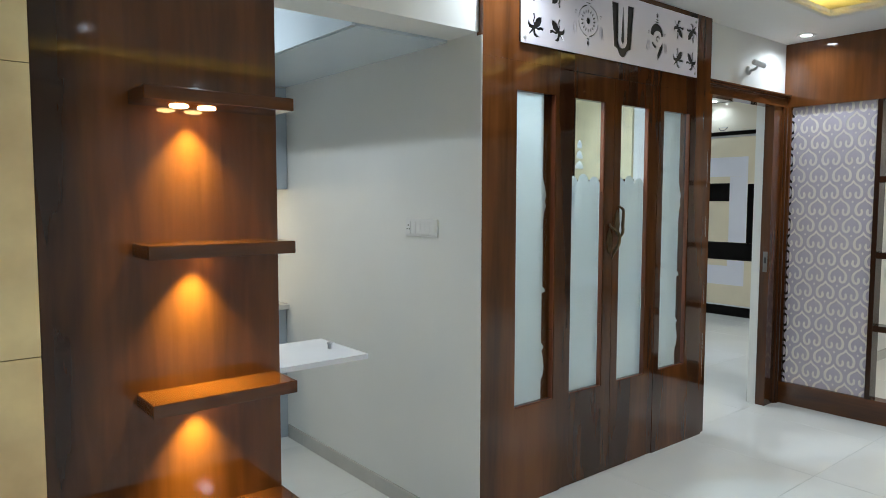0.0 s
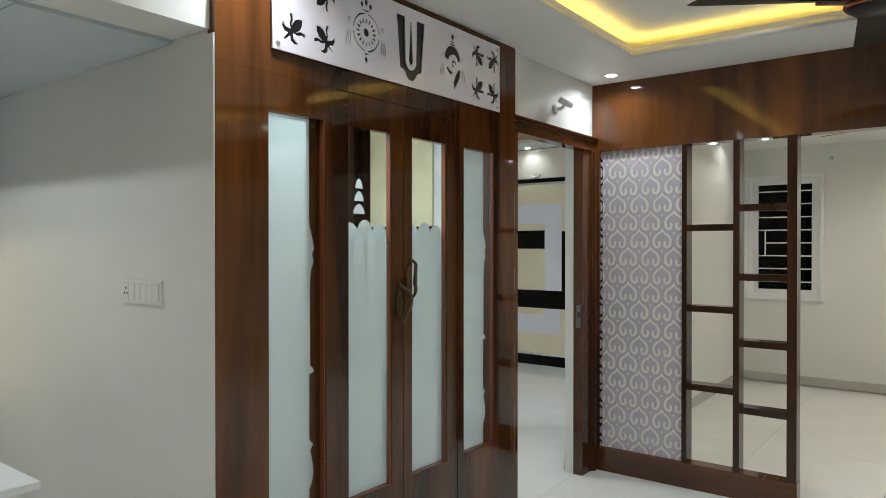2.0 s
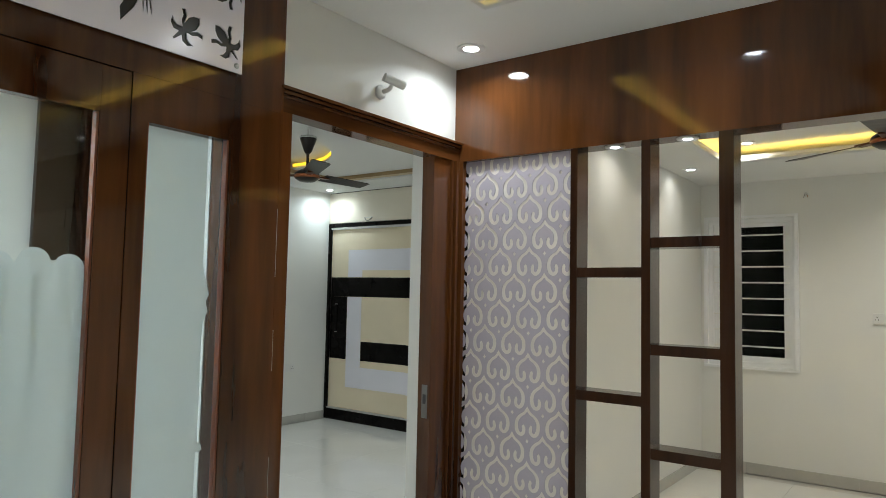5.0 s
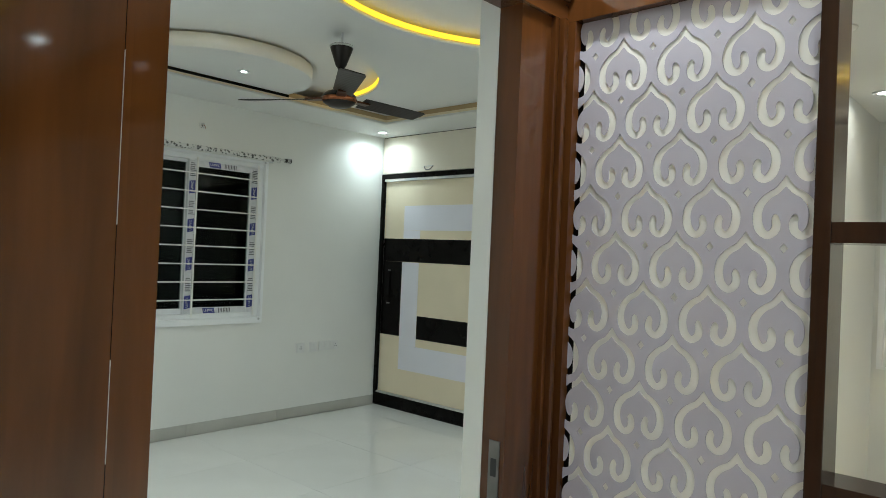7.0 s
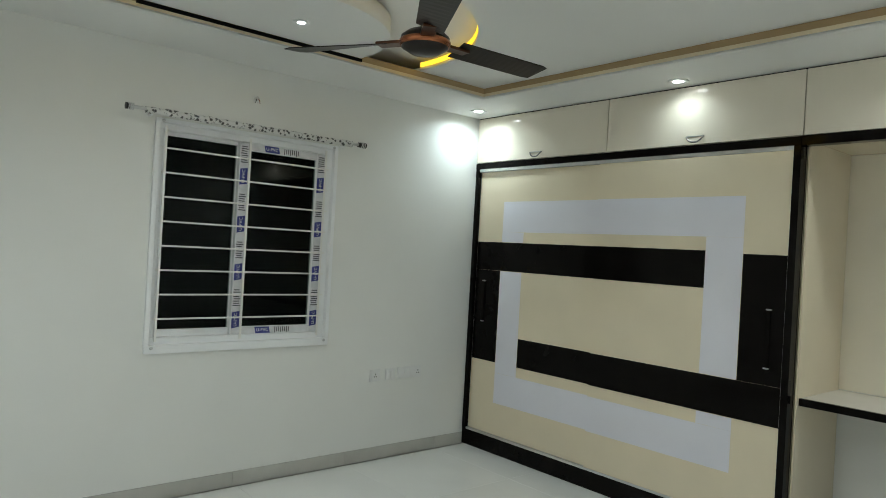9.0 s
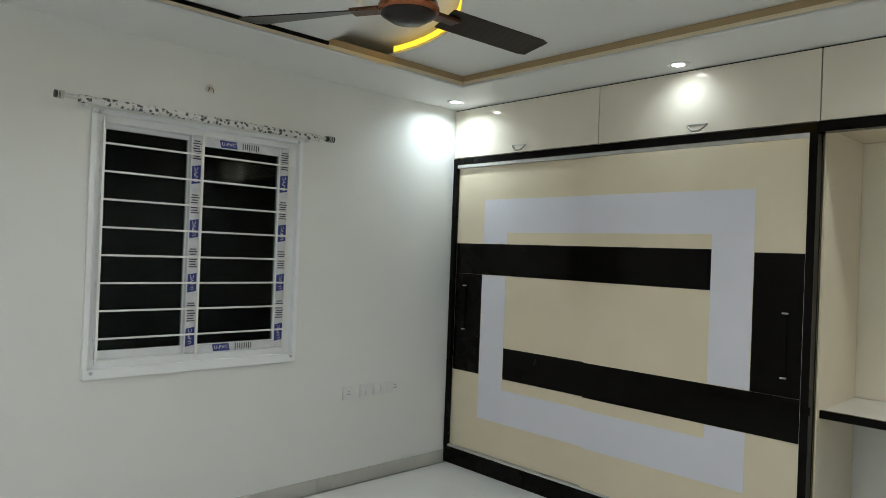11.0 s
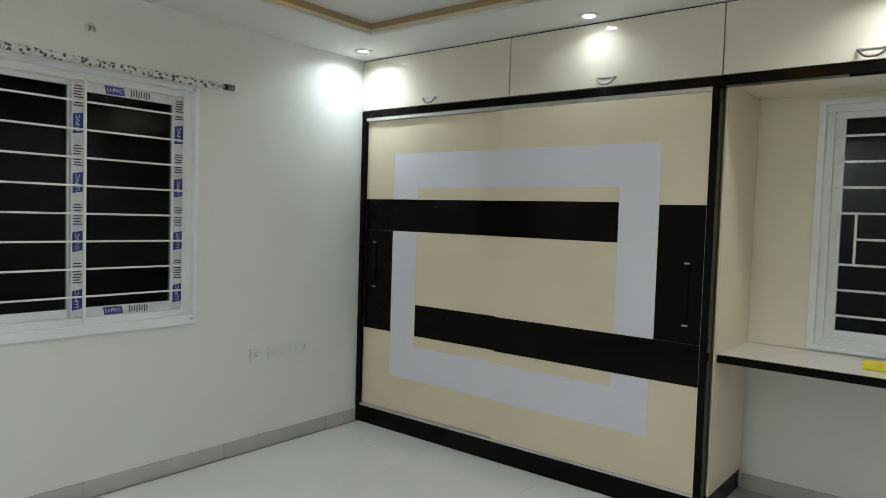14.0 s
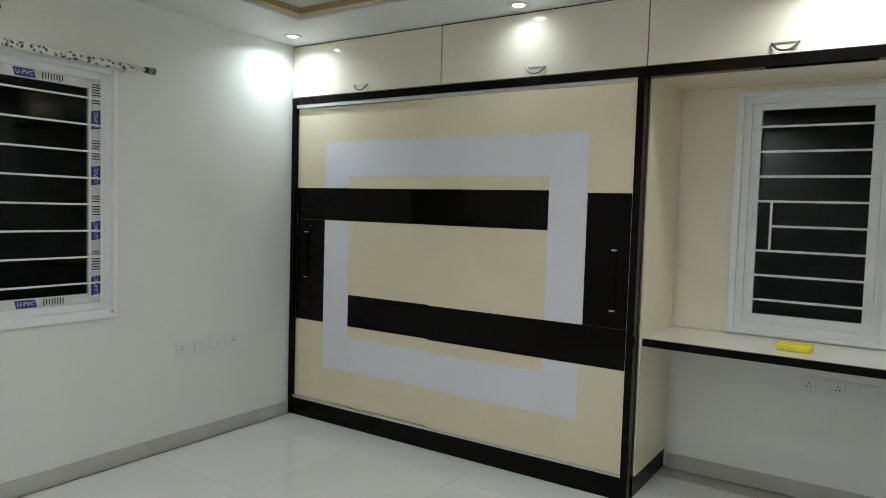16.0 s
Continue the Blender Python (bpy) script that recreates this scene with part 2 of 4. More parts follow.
def tube(points, radius, radii=None, seg=12):
    """A smooth bent bar through points."""
    cu = bpy.data.curves.new("bar", "CURVE")
    cu.dimensions, cu.bevel_depth, cu.bevel_resolution, cu.resolution_u, cu.use_fill_caps = "3D", radius, 3, seg, True
    sp = cu.splines.new("BEZIER")
    sp.bezier_points.add(len(points) - 1)
    for i, (b, p) in enumerate(zip(sp.bezier_points, points)):
        b.co, b.handle_left_type, b.handle_right_type = p, "AUTO", "AUTO"
        b.radius = radii[i] if radii else 1.0
    ob = bpy.data.objects.new("bar", cu)
    me = bpy.data.meshes.new_from_object(ob)
    bm = bmesh.new()
    bm.from_mesh(me)
    for f in bm.faces:
        f.smooth = True
    bpy.data.objects.remove(ob)
    bpy.data.curves.remove(cu)
    bpy.data.meshes.remove(me)
    return bm


def carved(bm, cutter):
    """bm less cutter, both closed bodies."""
    obs = []
    for b in (bm, cutter):
        me = bpy.data.meshes.new("carve")
        bmesh.ops.recalc_face_normals(b, faces=b.faces[:])
        b.to_mesh(me)
        b.free()
        obs.append(new("carve", me))
    mod = obs[0].modifiers.new("cut", "BOOLEAN")
    mod.operation, mod.solver, mod.object = "DIFFERENCE", "EXACT", obs[1]
    me = bpy.data.meshes.new_from_object(obs[0].evaluated_get(bpy.context.evaluated_depsgraph_get()))
    out = bmesh.new()
    out.from_mesh(me)
    for o in obs:
        old = o.data
        bpy.data.objects.remove(o)
        bpy.data.meshes.remove(old)
    bpy.data.meshes.remove(me)
    return out


def lettering(body, size, m):
    cu = bpy.data.curves.new("words", "FONT")
    cu.body, cu.size, cu.extrude, cu.align_x, cu.align_y = body, size, 0.0004, "CENTER", "CENTER"
    cu.resolution_u = 2
    ob = bpy.data.objects.new("words", cu)
    me = bpy.data.meshes.new_from_object(ob)
    bm = bmesh.new()
    bm.from_mesh(me)
    bmesh.ops.transform(bm, verts=bm.verts[:], matrix=m)
    bpy.data.objects.remove(ob)
    bpy.data.curves.remove(cu)
    bpy.data.meshes.remove(me)
    return bm


def mesh_of(name, bm, mat):
    me = bpy.data.meshes.new(name)
    bmesh.ops.recalc_face_normals(bm, faces=bm.faces[:])
    bm.to_mesh(me)
    bm.free()
    me.materials.append(mat)
    return me


def part(name, bm, mat, parent, label=""):
    ob = new(name, mesh_of(name, bm, mat))
    ob.parent = parent
    if label:
        ob["label"] = label
    return ob


def thing(name, label, category, group="", at=(0, 0, 0), kind=""):
    ob = new(name)
    ob.location = at
    ob.empty_display_size = 0.1
    return tagged(ob, label, category, group, kind)


def solid(name, bm, mat, label, category, group="", kind=""):
    return tagged(new(name, mesh_of(name, bm, mat)), label, category, group, kind)


def structure(name, boxes, mat, label, category):
    bm = bmesh.new()
    for b in boxes:
        add_box(bm, *b)
    return solid(name, bm, mat, label, category, kind="structure")


def plane_yz(x):
    """Sheet pose: u runs to -y, v up, facing -x."""
    return Matrix(((0, 0, -1, x), (-1, 0, 0, 0), (0, 1, 0, 0), (0, 0, 0, 1)))


def plane_xz(y):
    """Sheet pose: u runs to +x, v up, facing -y."""
    return Matrix(((1, 0, 0, 0), (0, 0, -1, y), (0, 1, 0, 0), (0, 0, 0, 1)))


def rect(u0, u1, v0, v1):
    return [(u0, v0), (u1, v0), (u1, v1), (u0, v1)]


def arc(cx, cy, r, a0, a1, n):
    return [(cx + r * math.cos(radians(a0 + (a1 - a0) * i / n)), cy + r * math.sin(radians(a0 + (a1 - a0) * i / n))) for i in range(n + 1)]


def lamp(x, y, z, watts, color=COOL, size=0.09, spread=150):
    l = bpy.data.lights.new("downlight_bulb", "AREA")
    l.shape, l.size, l.energy, l.color, l.spread = "DISK", size, watts, color, radians(spread)
    ob = new("downlight_bulb", l)
    ob.location = (x, y, z)
    return ob


# ---- large structure ----
PY, WY, WB = 2.365, 2.41, 2.515        # shrine front, hall wall face, bedroom side of that wall
JX = 5.115                             # front of the lattice screen
HC, BC = 2.478, 2.61                   # lower ceilings: hall, bedroom
NY, EX = 6.487, 8.93                   # bedroom's window wall, outer wall
DX0, DX1 = 4.139, 4.945                # doorway
NX = 2.280                             # nook's side wall
KZ = -0.135                            # sunk kitchen floor

structure("floor", [(-2.2, EX + 0.2, -3.2, WY, -0.3, -0.012), (NX + 0.05, EX + 0.2, WY, NY + 0.2, -0.3, -0.012), (-0.42, NX, WY, 4.87, -0.3, KZ - 0.012)], GROUT, "grey grout bed under glossy white floor tiles", "floor")
# wall between hall and bedroom, with the doorway
structure("wall_south_bedroom", [(4.075, DX0 - 0.02, WY, WB, 0, 2.8), (DX0 - 0.02, DX1, WY, WB, 2.09, 2.8), (DX1, 5.061, 2.458, WB, 0, 2.09), (DX1, 5.061, WY, WB, 2.09, 2.8), (5.061, EX, WY, WB, 0, 2.8)], PAINT, "white painted wall with a bedroom doorway", "wall")
structure("wall_west_bedroom", [(3.955, 4.075, 2.47, NY, 0, 2.8)], PAINT, "white painted bedroom wall", "wall")
# window wall of the bedroom
BW = (5.779, 6.940, 0.895, 2.183)
structure("wall_north_bedroom", [(3.955, BW[0], NY, NY + 0.2, 0, 2.85), (BW[1], EX + 0.2, NY, NY + 0.2, 0, 2.85), (BW[0], BW[1], NY, NY + 0.2, 0, BW[2]), (BW[0], BW[1], NY, NY + 0.2, BW[3], 2.85)], PAINT, "white painted wall round a sliding window", "wall")
# outer wall with the desk window and the other room's window
EW = (2.915, 3.628, 0.876, 2.178)
RW = (1.650, 2.350, 0.885, 2.165)
structure("wall_east", [(EX, EX + 0.2, EW[1], NY, 0, 2.85), (EX, EX + 0.2, RW[1], EW[0], 0, 2.85), (EX, EX + 0.2, -3.2, RW[0], 0, 2.85),
                        (EX, EX + 0.2, EW[0], EW[1], 0, EW[2]), (EX, EX + 0.2, EW[0], EW[1], EW[3], 2.85),
                        (EX, EX + 0.2, RW[0], RW[1], 0, RW[2]), (EX, EX + 0.2, RW[0], RW[1], RW[3], 2.85)], PAINT, "white painted outer wall with two casement windows", "wall")
# The second box is a sliver added to block a reflection in the shrine's side.
structure("wall_nook", [(NX, NX + 0.1, WY - 0.004, 4.75, KZ - 0.01, 2.8), (NX - 0.005, NX - 0.0005, PY + 0.003, WY - 0.003, 0.0, 2.117)], PAINT, "white painted kitchen side wall with a switchboard", "wall")
structure("wall_north_kitchen", [(-0.3, NX + 0.1, 4.75, 4.87, KZ - 0.01, 2.8)], PAINT, "white painted kitchen back wall", "wall")
structure("wall_west_kitchen", [(-0.42, -0.3, 2.28, 4.87, KZ - 0.01, 2.8)], PAINT, "white painted kitchen wall", "wall")
structure("lintel", [(0.3, NX, WY - 0.015, 2.595, 2.133, 2.8)], PAINT, "white painted beam over the kitchen opening", "beam")
structure("wall_partition", [(-2.2, 1.195, 2.15, 2.27, 0, 2.8)], PAINT, "white partition behind wood cladding", "wall")
structure("wall_west", [(-2.32, -2.2, -3.2, 2.3, 0, 2.8)], PAINT, "white painted hall wall", "wall")
structure("wall_south", [(-2.32, EX + 0.2, -3.32, -3.2, 0, 2.8)], PAINT, "white painted hall wall", "wall")
structure("wall_pooja", [(NX + 0.1, 3.953, 3.30, 3.42, 0, 2.8), (3.9, 3.953, 2.48, 3.30, 0, 2.8)], PAINT, "white painted walls inside the shrine closet", "wall")

# ceilings
FX, FY = 4.63, 1.94
def ceiling(name, outlines, z, thick, label):
    return solid(name, plate(outlines, thick, Matrix.Translation((0, 0, z + thick / 2))), CEIL, label, "ceiling", kind="structure")


ceiling("ceiling_hall", [rect(-2.2, JX + 0.1, -3.2, WY - 0.002), rect(0.9, FX, -1.9, FY)], HC, 0.035, "white plaster ceiling border round a lit cove")
ceiling("ceiling_hall_upper", [rect(-2.2, JX + 0.1, -3.2, WY)], 2.595, 0.03, "white plaster upper ceiling of the cove")
ceiling("ceiling_nook", [rect(-0.3, NX, 2.6, 4.75)], 2.63, 0.03, "white kitchen ceiling")
ceiling("ceiling_pooja", [rect(NX + 0.1, 3.9, 2.42, 3.30)], 2.45, 0.03, "white shrine ceiling")
ceiling("ceiling_room", [rect(JX + 0.1, EX, -3.2, WY), rect(5.9, 8.0, -2.4, 1.97)], HC, 0.035, "white plaster ceiling border of the next room")
ceiling("ceiling_room_upper", [rect(JX + 0.1, EX, -3.2, WY)], 2.595, 0.03, "white plaster upper ceiling")
BX0, BX1, BY0, BY1 = 4.75, 7.80, 3.0, 5.95
ceiling("ceiling_bedroom", [rect(4.075, EX, WB, NY), rect(BX0, BX1, BY0, BY1)], BC, 0.02, "white plaster ceiling border of the bedroom")
N1, N2 = (6.17, 3.07, 1.13), (6.12, 5.85, 1.11)
a1 = math.degrees(math.asin((BY0 - 0.1 - N1[1]) / N1[2]))
a2 = math.degrees(math.asin((BY1 + 0.1 - N2[1]) / N2[2]))
outline = [(BX0 - 0.1, BY0 - 0.1)] + arc(*N1, 180 - a1, a1, 48) + [(BX1 + 0.1, BY0 - 0.1), (BX1 + 0.1, BY1 + 0.1)] + arc(*N2, a2, a2 - 180 - 2 * a2, 48) + [(BX0 - 0.1, BY1 + 0.1)]
ceiling("ceiling_bedroom_middle", [outline], 2.690, 0.02, "white plaster ceiling with two half-round bays")
ceiling("ceiling_bedroom_upper", [rect(4.0, EX, WB, NY)], 2.770, 0.03, "white plaster ceiling above the bays")
half_disc = arc(N2[0], N2[1] + 0.0, 0.64, 188, 352, 40)
ceiling("ceiling_bedroom_disc", [[(N2[0] + 0.64, BY1 - 0.012), (N2[0] - 0.64, BY1 - 0.012)] + half_disc], 2.664, 0.09, "white half-round ceiling drop")
# Black strip paints the shade of the narrow slot behind the half-round drop.
structure("ceiling_bedroom_gap_shade", [(5.47, 6.77, BY1 - 0.008, BY1 + 0.02, 2.6445, 2.6635)], ESPRESSO, "dark strip with the gap shade behind the ceiling drop in its colour", "trim")


def frame_strip(name, x0, x1, y0, y1, z0, z1, w, mat, label, out=True):
    """A rectangular ring of upright boards round an opening, standing outside it."""
    structure(name, [(x0 - w, x1 + w, y1, y1 + w, z0, z1), (x0 - w, x1 + w, y0 - w, y0, z0, z1), (x0 - w, x0, y0, y1, z0, z1), (x1, x1 + w, y0, y1, z0, z1)], mat, label, "trim")


frame_strip("cove_fascia_hall", 0.9, FX, -1.9, FY, HC + 0.0355, HC + 0.055, 0.012, CEIL, "white cove lip of the hall ceiling")
frame_strip("cove_fascia_room", 5.9, 8.0, -2.4, 1.97, HC + 0.0355, HC + 0.055, 0.012, CEIL, "white cove lip of the next room")
frame_strip("cove_fascia_bedroom", BX0, BX1, BY0, BY1, BC + 0.0205, 2.650, 0.014, BEIGE, "beige painted cove lip of the bedroom ceiling")
# Upper cove band, its dim golden light put into the brown.
frame_strip("cove_return_bedroom", BX0 - 0.006, BX1 + 0.006, BY0 - 0.006, BY1 + 0.006, 2.6505, 2.6885, 0.014, TAN, "cove return of the bedroom ceiling, dim golden light in its brown")


def led_frame(name, x0, x1, y0, y1, z, w, label):
    ob = thing(name, label, "led strip")
    for b in ((x0 - w, x1 + w, y1 + 0.03, y1 + 0.05, z, z + 0.012), (x0 - w, x1 + w, y0 - 0.05, y0 - 0.03, z, z + 0.012), (x0 - 0.05, x0 - 0.03, y0, y1, z, z + 0.012), (x1 + 0.03, x1 + 0.05, y0, y1, z, z + 0.012)):
        part("led_tape", box(*b), LED, ob)
    return ob


led_frame("led_strip", 0.9, FX, -1.9, FY, HC + 0.037, 0.05, "warm yellow strip light hidden in the ceiling cove")
led_frame("led_strip", 5.9, 8.0, -2.4, 1.97, HC + 0.037, 0.05, "warm yellow strip light hidden in the ceiling cove")


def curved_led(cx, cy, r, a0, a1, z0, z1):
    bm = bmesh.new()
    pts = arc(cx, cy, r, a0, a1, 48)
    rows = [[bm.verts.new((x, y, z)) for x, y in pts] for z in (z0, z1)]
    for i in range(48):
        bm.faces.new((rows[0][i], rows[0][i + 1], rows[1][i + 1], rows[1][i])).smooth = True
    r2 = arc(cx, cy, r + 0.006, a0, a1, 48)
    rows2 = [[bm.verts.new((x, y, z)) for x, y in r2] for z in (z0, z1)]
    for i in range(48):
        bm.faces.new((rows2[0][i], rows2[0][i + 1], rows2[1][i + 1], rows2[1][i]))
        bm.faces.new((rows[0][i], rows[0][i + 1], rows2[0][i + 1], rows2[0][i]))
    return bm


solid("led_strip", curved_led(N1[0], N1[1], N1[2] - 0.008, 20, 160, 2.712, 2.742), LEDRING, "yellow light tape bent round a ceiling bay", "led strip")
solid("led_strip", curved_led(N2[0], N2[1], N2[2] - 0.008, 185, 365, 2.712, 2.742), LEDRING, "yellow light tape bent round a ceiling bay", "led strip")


# ---- lamps in the ceilings ----
def downlight(x, y, z, watts, label="round white recessed downlight, seen or added as fill, switched on", color=COOL, diffuser=LAMP, r=0.045, spread=150):
    ob = thing("ceiling_light", label, "downlight", "downlights", (x, y, z))
    rim = lathe([(r + 0.004, 0.0), (r + 0.016, 0.0), (r + 0.016, -0.004), (r + 0.006, -0.007), (r + 0.003, -0.004)], (0, 0, 0), 32)
    part("rim", rim, PLASTIC, ob)
    part("diffuser", lathe([(r, -0.0005), (r, -0.003), (r * 0.6, -0.0045), (0.002, -0.005)], (0, 0, 0), 32), diffuser, ob, "glowing round diffuser")
    lamp(x, y, z - 0.012, watts, color, 0.09, spread)
    return ob


# All but the first two are unseen downlights, added to light the hall.
for x, y, w in ((4.92, 2.195, 3.0), (2.38, 2.17, 3.4), (-0.6, 1.0, 7.5), (0.3, -2.5, 6.5), (2.6, -2.5, 6.5), (4.85, -0.6, 6.5)):
    downlight(x, y, HC, w)
# Only the first is known; the other three are added out of view.
for x, y in ((4.345, 1.31), (1.4, 0.9), (1.4, -1.2), (4.2, -1.2)):
    downlight(x, y, 2.595, 5.5, r=0.035)
# The last two are added out of view to brighten walls and niche.
for x, y, w, spread in ((8.05, 6.265, 3.4, 155), (8.13, 4.64, 0.85, 145), (8.05, 3.1, 5.5, 150), (4.45, 4.25, 19.0, 160), (6.3, 2.76, 6.0, 160)):
    downlight(x, y, BC, w, color=COOLER if x > 8.04 and y > 4 else COOL, spread=spread)
downlight(6.18, 5.62, 2.664, 2.0, r=0.028)
# The last two are added out of view to fill the next room.
for x, y, w in ((6.85, 2.19, 1.0), (8.09, 2.245, 0.6), (5.5, -0.5, 10.0), (8.4, 0.3, 9.0)):
    downlight(x, y, HC, w, color=(1.0, 0.94, 0.82))
downlight(7.87, 1.78, 2.595, 3.0, color=(1.0, 0.94, 0.82))
# Another unseen fill lamp for the next room.
downlight(6.3, 0.2, 2.595, 7.0, color=(1.0, 0.94, 0.82))
for y in (1.668, 1.385):
    downlight(JX + 0.052, y, 2.0505, 0.6, "small round downlight under the divider's header", r=0.024)
# Added out of view to brighten the kitchen nook.
downlight(1.2, 3.4, 2.63, 9.5)
downlight(2.82, 2.67, 2.45, 15.5, color=COOLER)


# ---- entrance panel with display shelves ----
def shelf_panel():
    ob = thing("display_panel", "glossy walnut wall panel carrying four lit display shelves", "wall panel")
    part("panel", box(0.580, 1.220, 2.125, 2.15, 0.0, HC - 0.002, 0.002), WALNUT, ob)
    part("edge_board", box(1.196, 1.220, 2.15, 2.285, 0.0, HC - 0.002), WALNUT, ob)
    for i, z in enumerate((0.879, 1.287, 1.690)):
        sh = part("shelf", box(0.80, 1.204, 1.975, 2.1245, z - 0.018, z + 0.018, 0.003), WALNUT_Y, ob)
        for x in (0.915, 0.99):
            part("shelf_light", lathe([(0.024, 0.0), (0.024, -0.003), (0.018, -0.005), (0.002, -0.005)], (x, 2.07, z - 0.018), 24), STEEL if x < 0.95 and i < 2 else LAMPWARM, sh, "small round warm shelf light")
        lamp(0.955, 2.080, z - 0.030, 2.2, (1.0, 0.76, 0.12), 0.03, 82)
    part("shelf", box(0.62, 1.22, 1.83, 2.1245, 0.49, 0.53, 0.003), WALNUT_Y, ob, "deep walnut bottom shelf")
    return ob


shelf_panel()
clad = thing("stone_cladding", "honey-cream polished stone cladding on the hall wall", "wall cladding")
for i, (z0, z1) in enumerate(((0, 0.62), (0.622, 1.03), (1.032, 1.75), (1.752, HC - 0.002))):
    for x0, x1 in ((-0.65, -0.052), (-0.05, 0.5785)):
        part("stone_slab", box(x0, x1, 2.118, 2.149, z0, z1, 0.002), ONYX, clad)


# ---- kitchen nook ----
def cabinet(name, label, x0, x1, y0, y1, z0, z1, mat, doors, face="y"):
    ob = thing(name, label, "cabinet", "", ((x0 + x1) / 2, y0, z0))
    ob.location = (0, 0, 0)
    if face == "y":
        part("body", box(x0, x1, y0 + 0.02, y1, z0, z1), mat, ob)
        w = (x1 - x0) / doors
        for i in range(doors):
            part("door", box(x0 + i * w + 0.0015, x0 + (i + 1) * w - 0.0015, y0, y0 + 0.018, z0 + 0.002, z1 - 0.002, 0.0015), mat, ob)
    else:
        part("body", box(x0 + 0.02, x1, y0, y1, z0, z1), mat, ob)
        w = (y1 - y0) / doors
        for i in range(doors):
            part("door", box(x0, x0 + 0.018, y0 + i * w + 0.0015, y0 + (i + 1) * w - 0.0015, z0 + 0.002, z1 - 0.002, 0.0015), mat, ob)
    return ob


cabinet("wall_cabinet", "grey-blue laminate wall cabinet above a lit counter", 0.2, NX - 0.003, 4.2, 4.748, 1.485, 2.12, GREYLAM, 4)
cabinet("base_cabinet", "grey-blue laminate base cabinet under a cream counter", 0.2, NX - 0.003, 4.24, 4.748, KZ, 0.715, GREYLAM, 4)
cabinet("loft_cabinet", "pale blue laminate loft cabinet under the kitchen ceiling", 1.78, NX - 0.003, 2.6, 4.198, 2.122, 2.625, PALEBLUE, 2, "x")
solid("countertop", box(0.2, NX - 0.003, 4.2, 4.748, 0.715, 0.75, 0.003), COUNTER, "cream stone countertop over grey cabinets", "countertop")
solid("backsplash", box(0.2, NX - 0.003, 4.735, 4.7475, 0.752, 1.483), COUNTER, "cream backsplash lit from above", "backsplash")
strip = thing("counter_light", "warm light strip under the wall cabinet", "led strip")
part("diffuser", box(0.5, 2.15, 4.43, 4.455, 1.474, 1.484), glowing("counter_led", (1.0, 0.82, 0.54), 23), strip)
sock = thing("wall_socket", "white socket plate above the counter", "socket")
part("plate", box(1.93, 2.01, 4.726, 4.7345, 1.30, 1.38, 0.002), PLASTIC, sock)


def flap_table():
    ob = thing("folding_table", "white laminate fold-out table board on dark brackets", "table")
    part("board", box(1.10, 1.89, 2.665, 3.08, 0.732, 0.755, 0.002), WHITELAM, ob)
    part("post", box(1.08, 1.16, 2.62, 3.10, KZ, 0.731), WHITELAM, ob, "white carcass the board folds from")
    for y in (2.75, 2.98):
        part("bracket", tube([(1.16, y, 0.60), (1.25, y, 0.71), (1.55, y, 0.722)], 0.008), BLACKMETAL, ob, "black folding bracket")
    part("pin", lathe([(0.009, 0), (0.009, 0.018), (0.013, 0.020), (0.013, 0.030), (0.004, 0.034)], (1.81, 2.86, 0.755), 16), STEEL, ob, "small steel pin")
    return ob


flap_table()


def switchboard(name, label, m, w, h, mods, holes=()):
    """A modular switch plate in the plane of m (u right, v up, outward +w)."""
    ob = thing(name, label, "switchboard")
    bm = box(-w / 2, w / 2, -h / 2, h / 2, 0, 0.009, 0.003)
    bmesh.ops.transform(bm, verts=bm.verts[:], matrix=m)
    part("plate", bm, PLASTIC, ob)
    step = (w - 0.02) / mods
    for i in range(mods):
        u = -w / 2 + 0.01 + step * i
        bm = box(u + 0.0015, u + step - 0.0015, -h / 2 + 0.012, h / 2 - 0.012, 0.009, 0.013, 0.0015)
        bmesh.ops.transform(bm, verts=bm.verts[:], matrix=m)
        sw = part("socket" if i in holes else "switch", bm, PLASTIC, ob)
        if i in holes:
            for du, dv in ((0, 0.011), (-0.009, -0.007), (0.009, -0.007)):
                hb = cyl((u + step / 2 + du, dv, 0.0128), (u + step / 2 + du, dv, 0.0136), 0.0042, seg=10)
                bmesh.ops.transform(hb, verts=hb.verts[:], matrix=m)
                part("pin_hole", hb, DARKHOLE, sw)
    return ob


def on_west_face(x, y, z):
    return Matrix(((0, 0, -1, x), (-1, 0, 0, y), (0, 1, 0, z), (0, 0, 0, 1)))


def on_south_face(x, y, z):
    return Matrix(((1, 0, 0, x), (0, 0, -1, y), (0, 1, 0, z), (0, 0, 0, 1)))


switchboard("switchboard", "white modular switchboard on the kitchen wall", on_west_face(NX - 0.0005, 2.79, 1.287), 0.25, 0.085, 6, (0,))


# ---- shrine closet front ----
GLZ0, GLZ1 = 0.465, 1.908
PANES = ((2.484, 2.747), (2.864, 3.115), (3.243, 3.49), (3.62, 3.885))


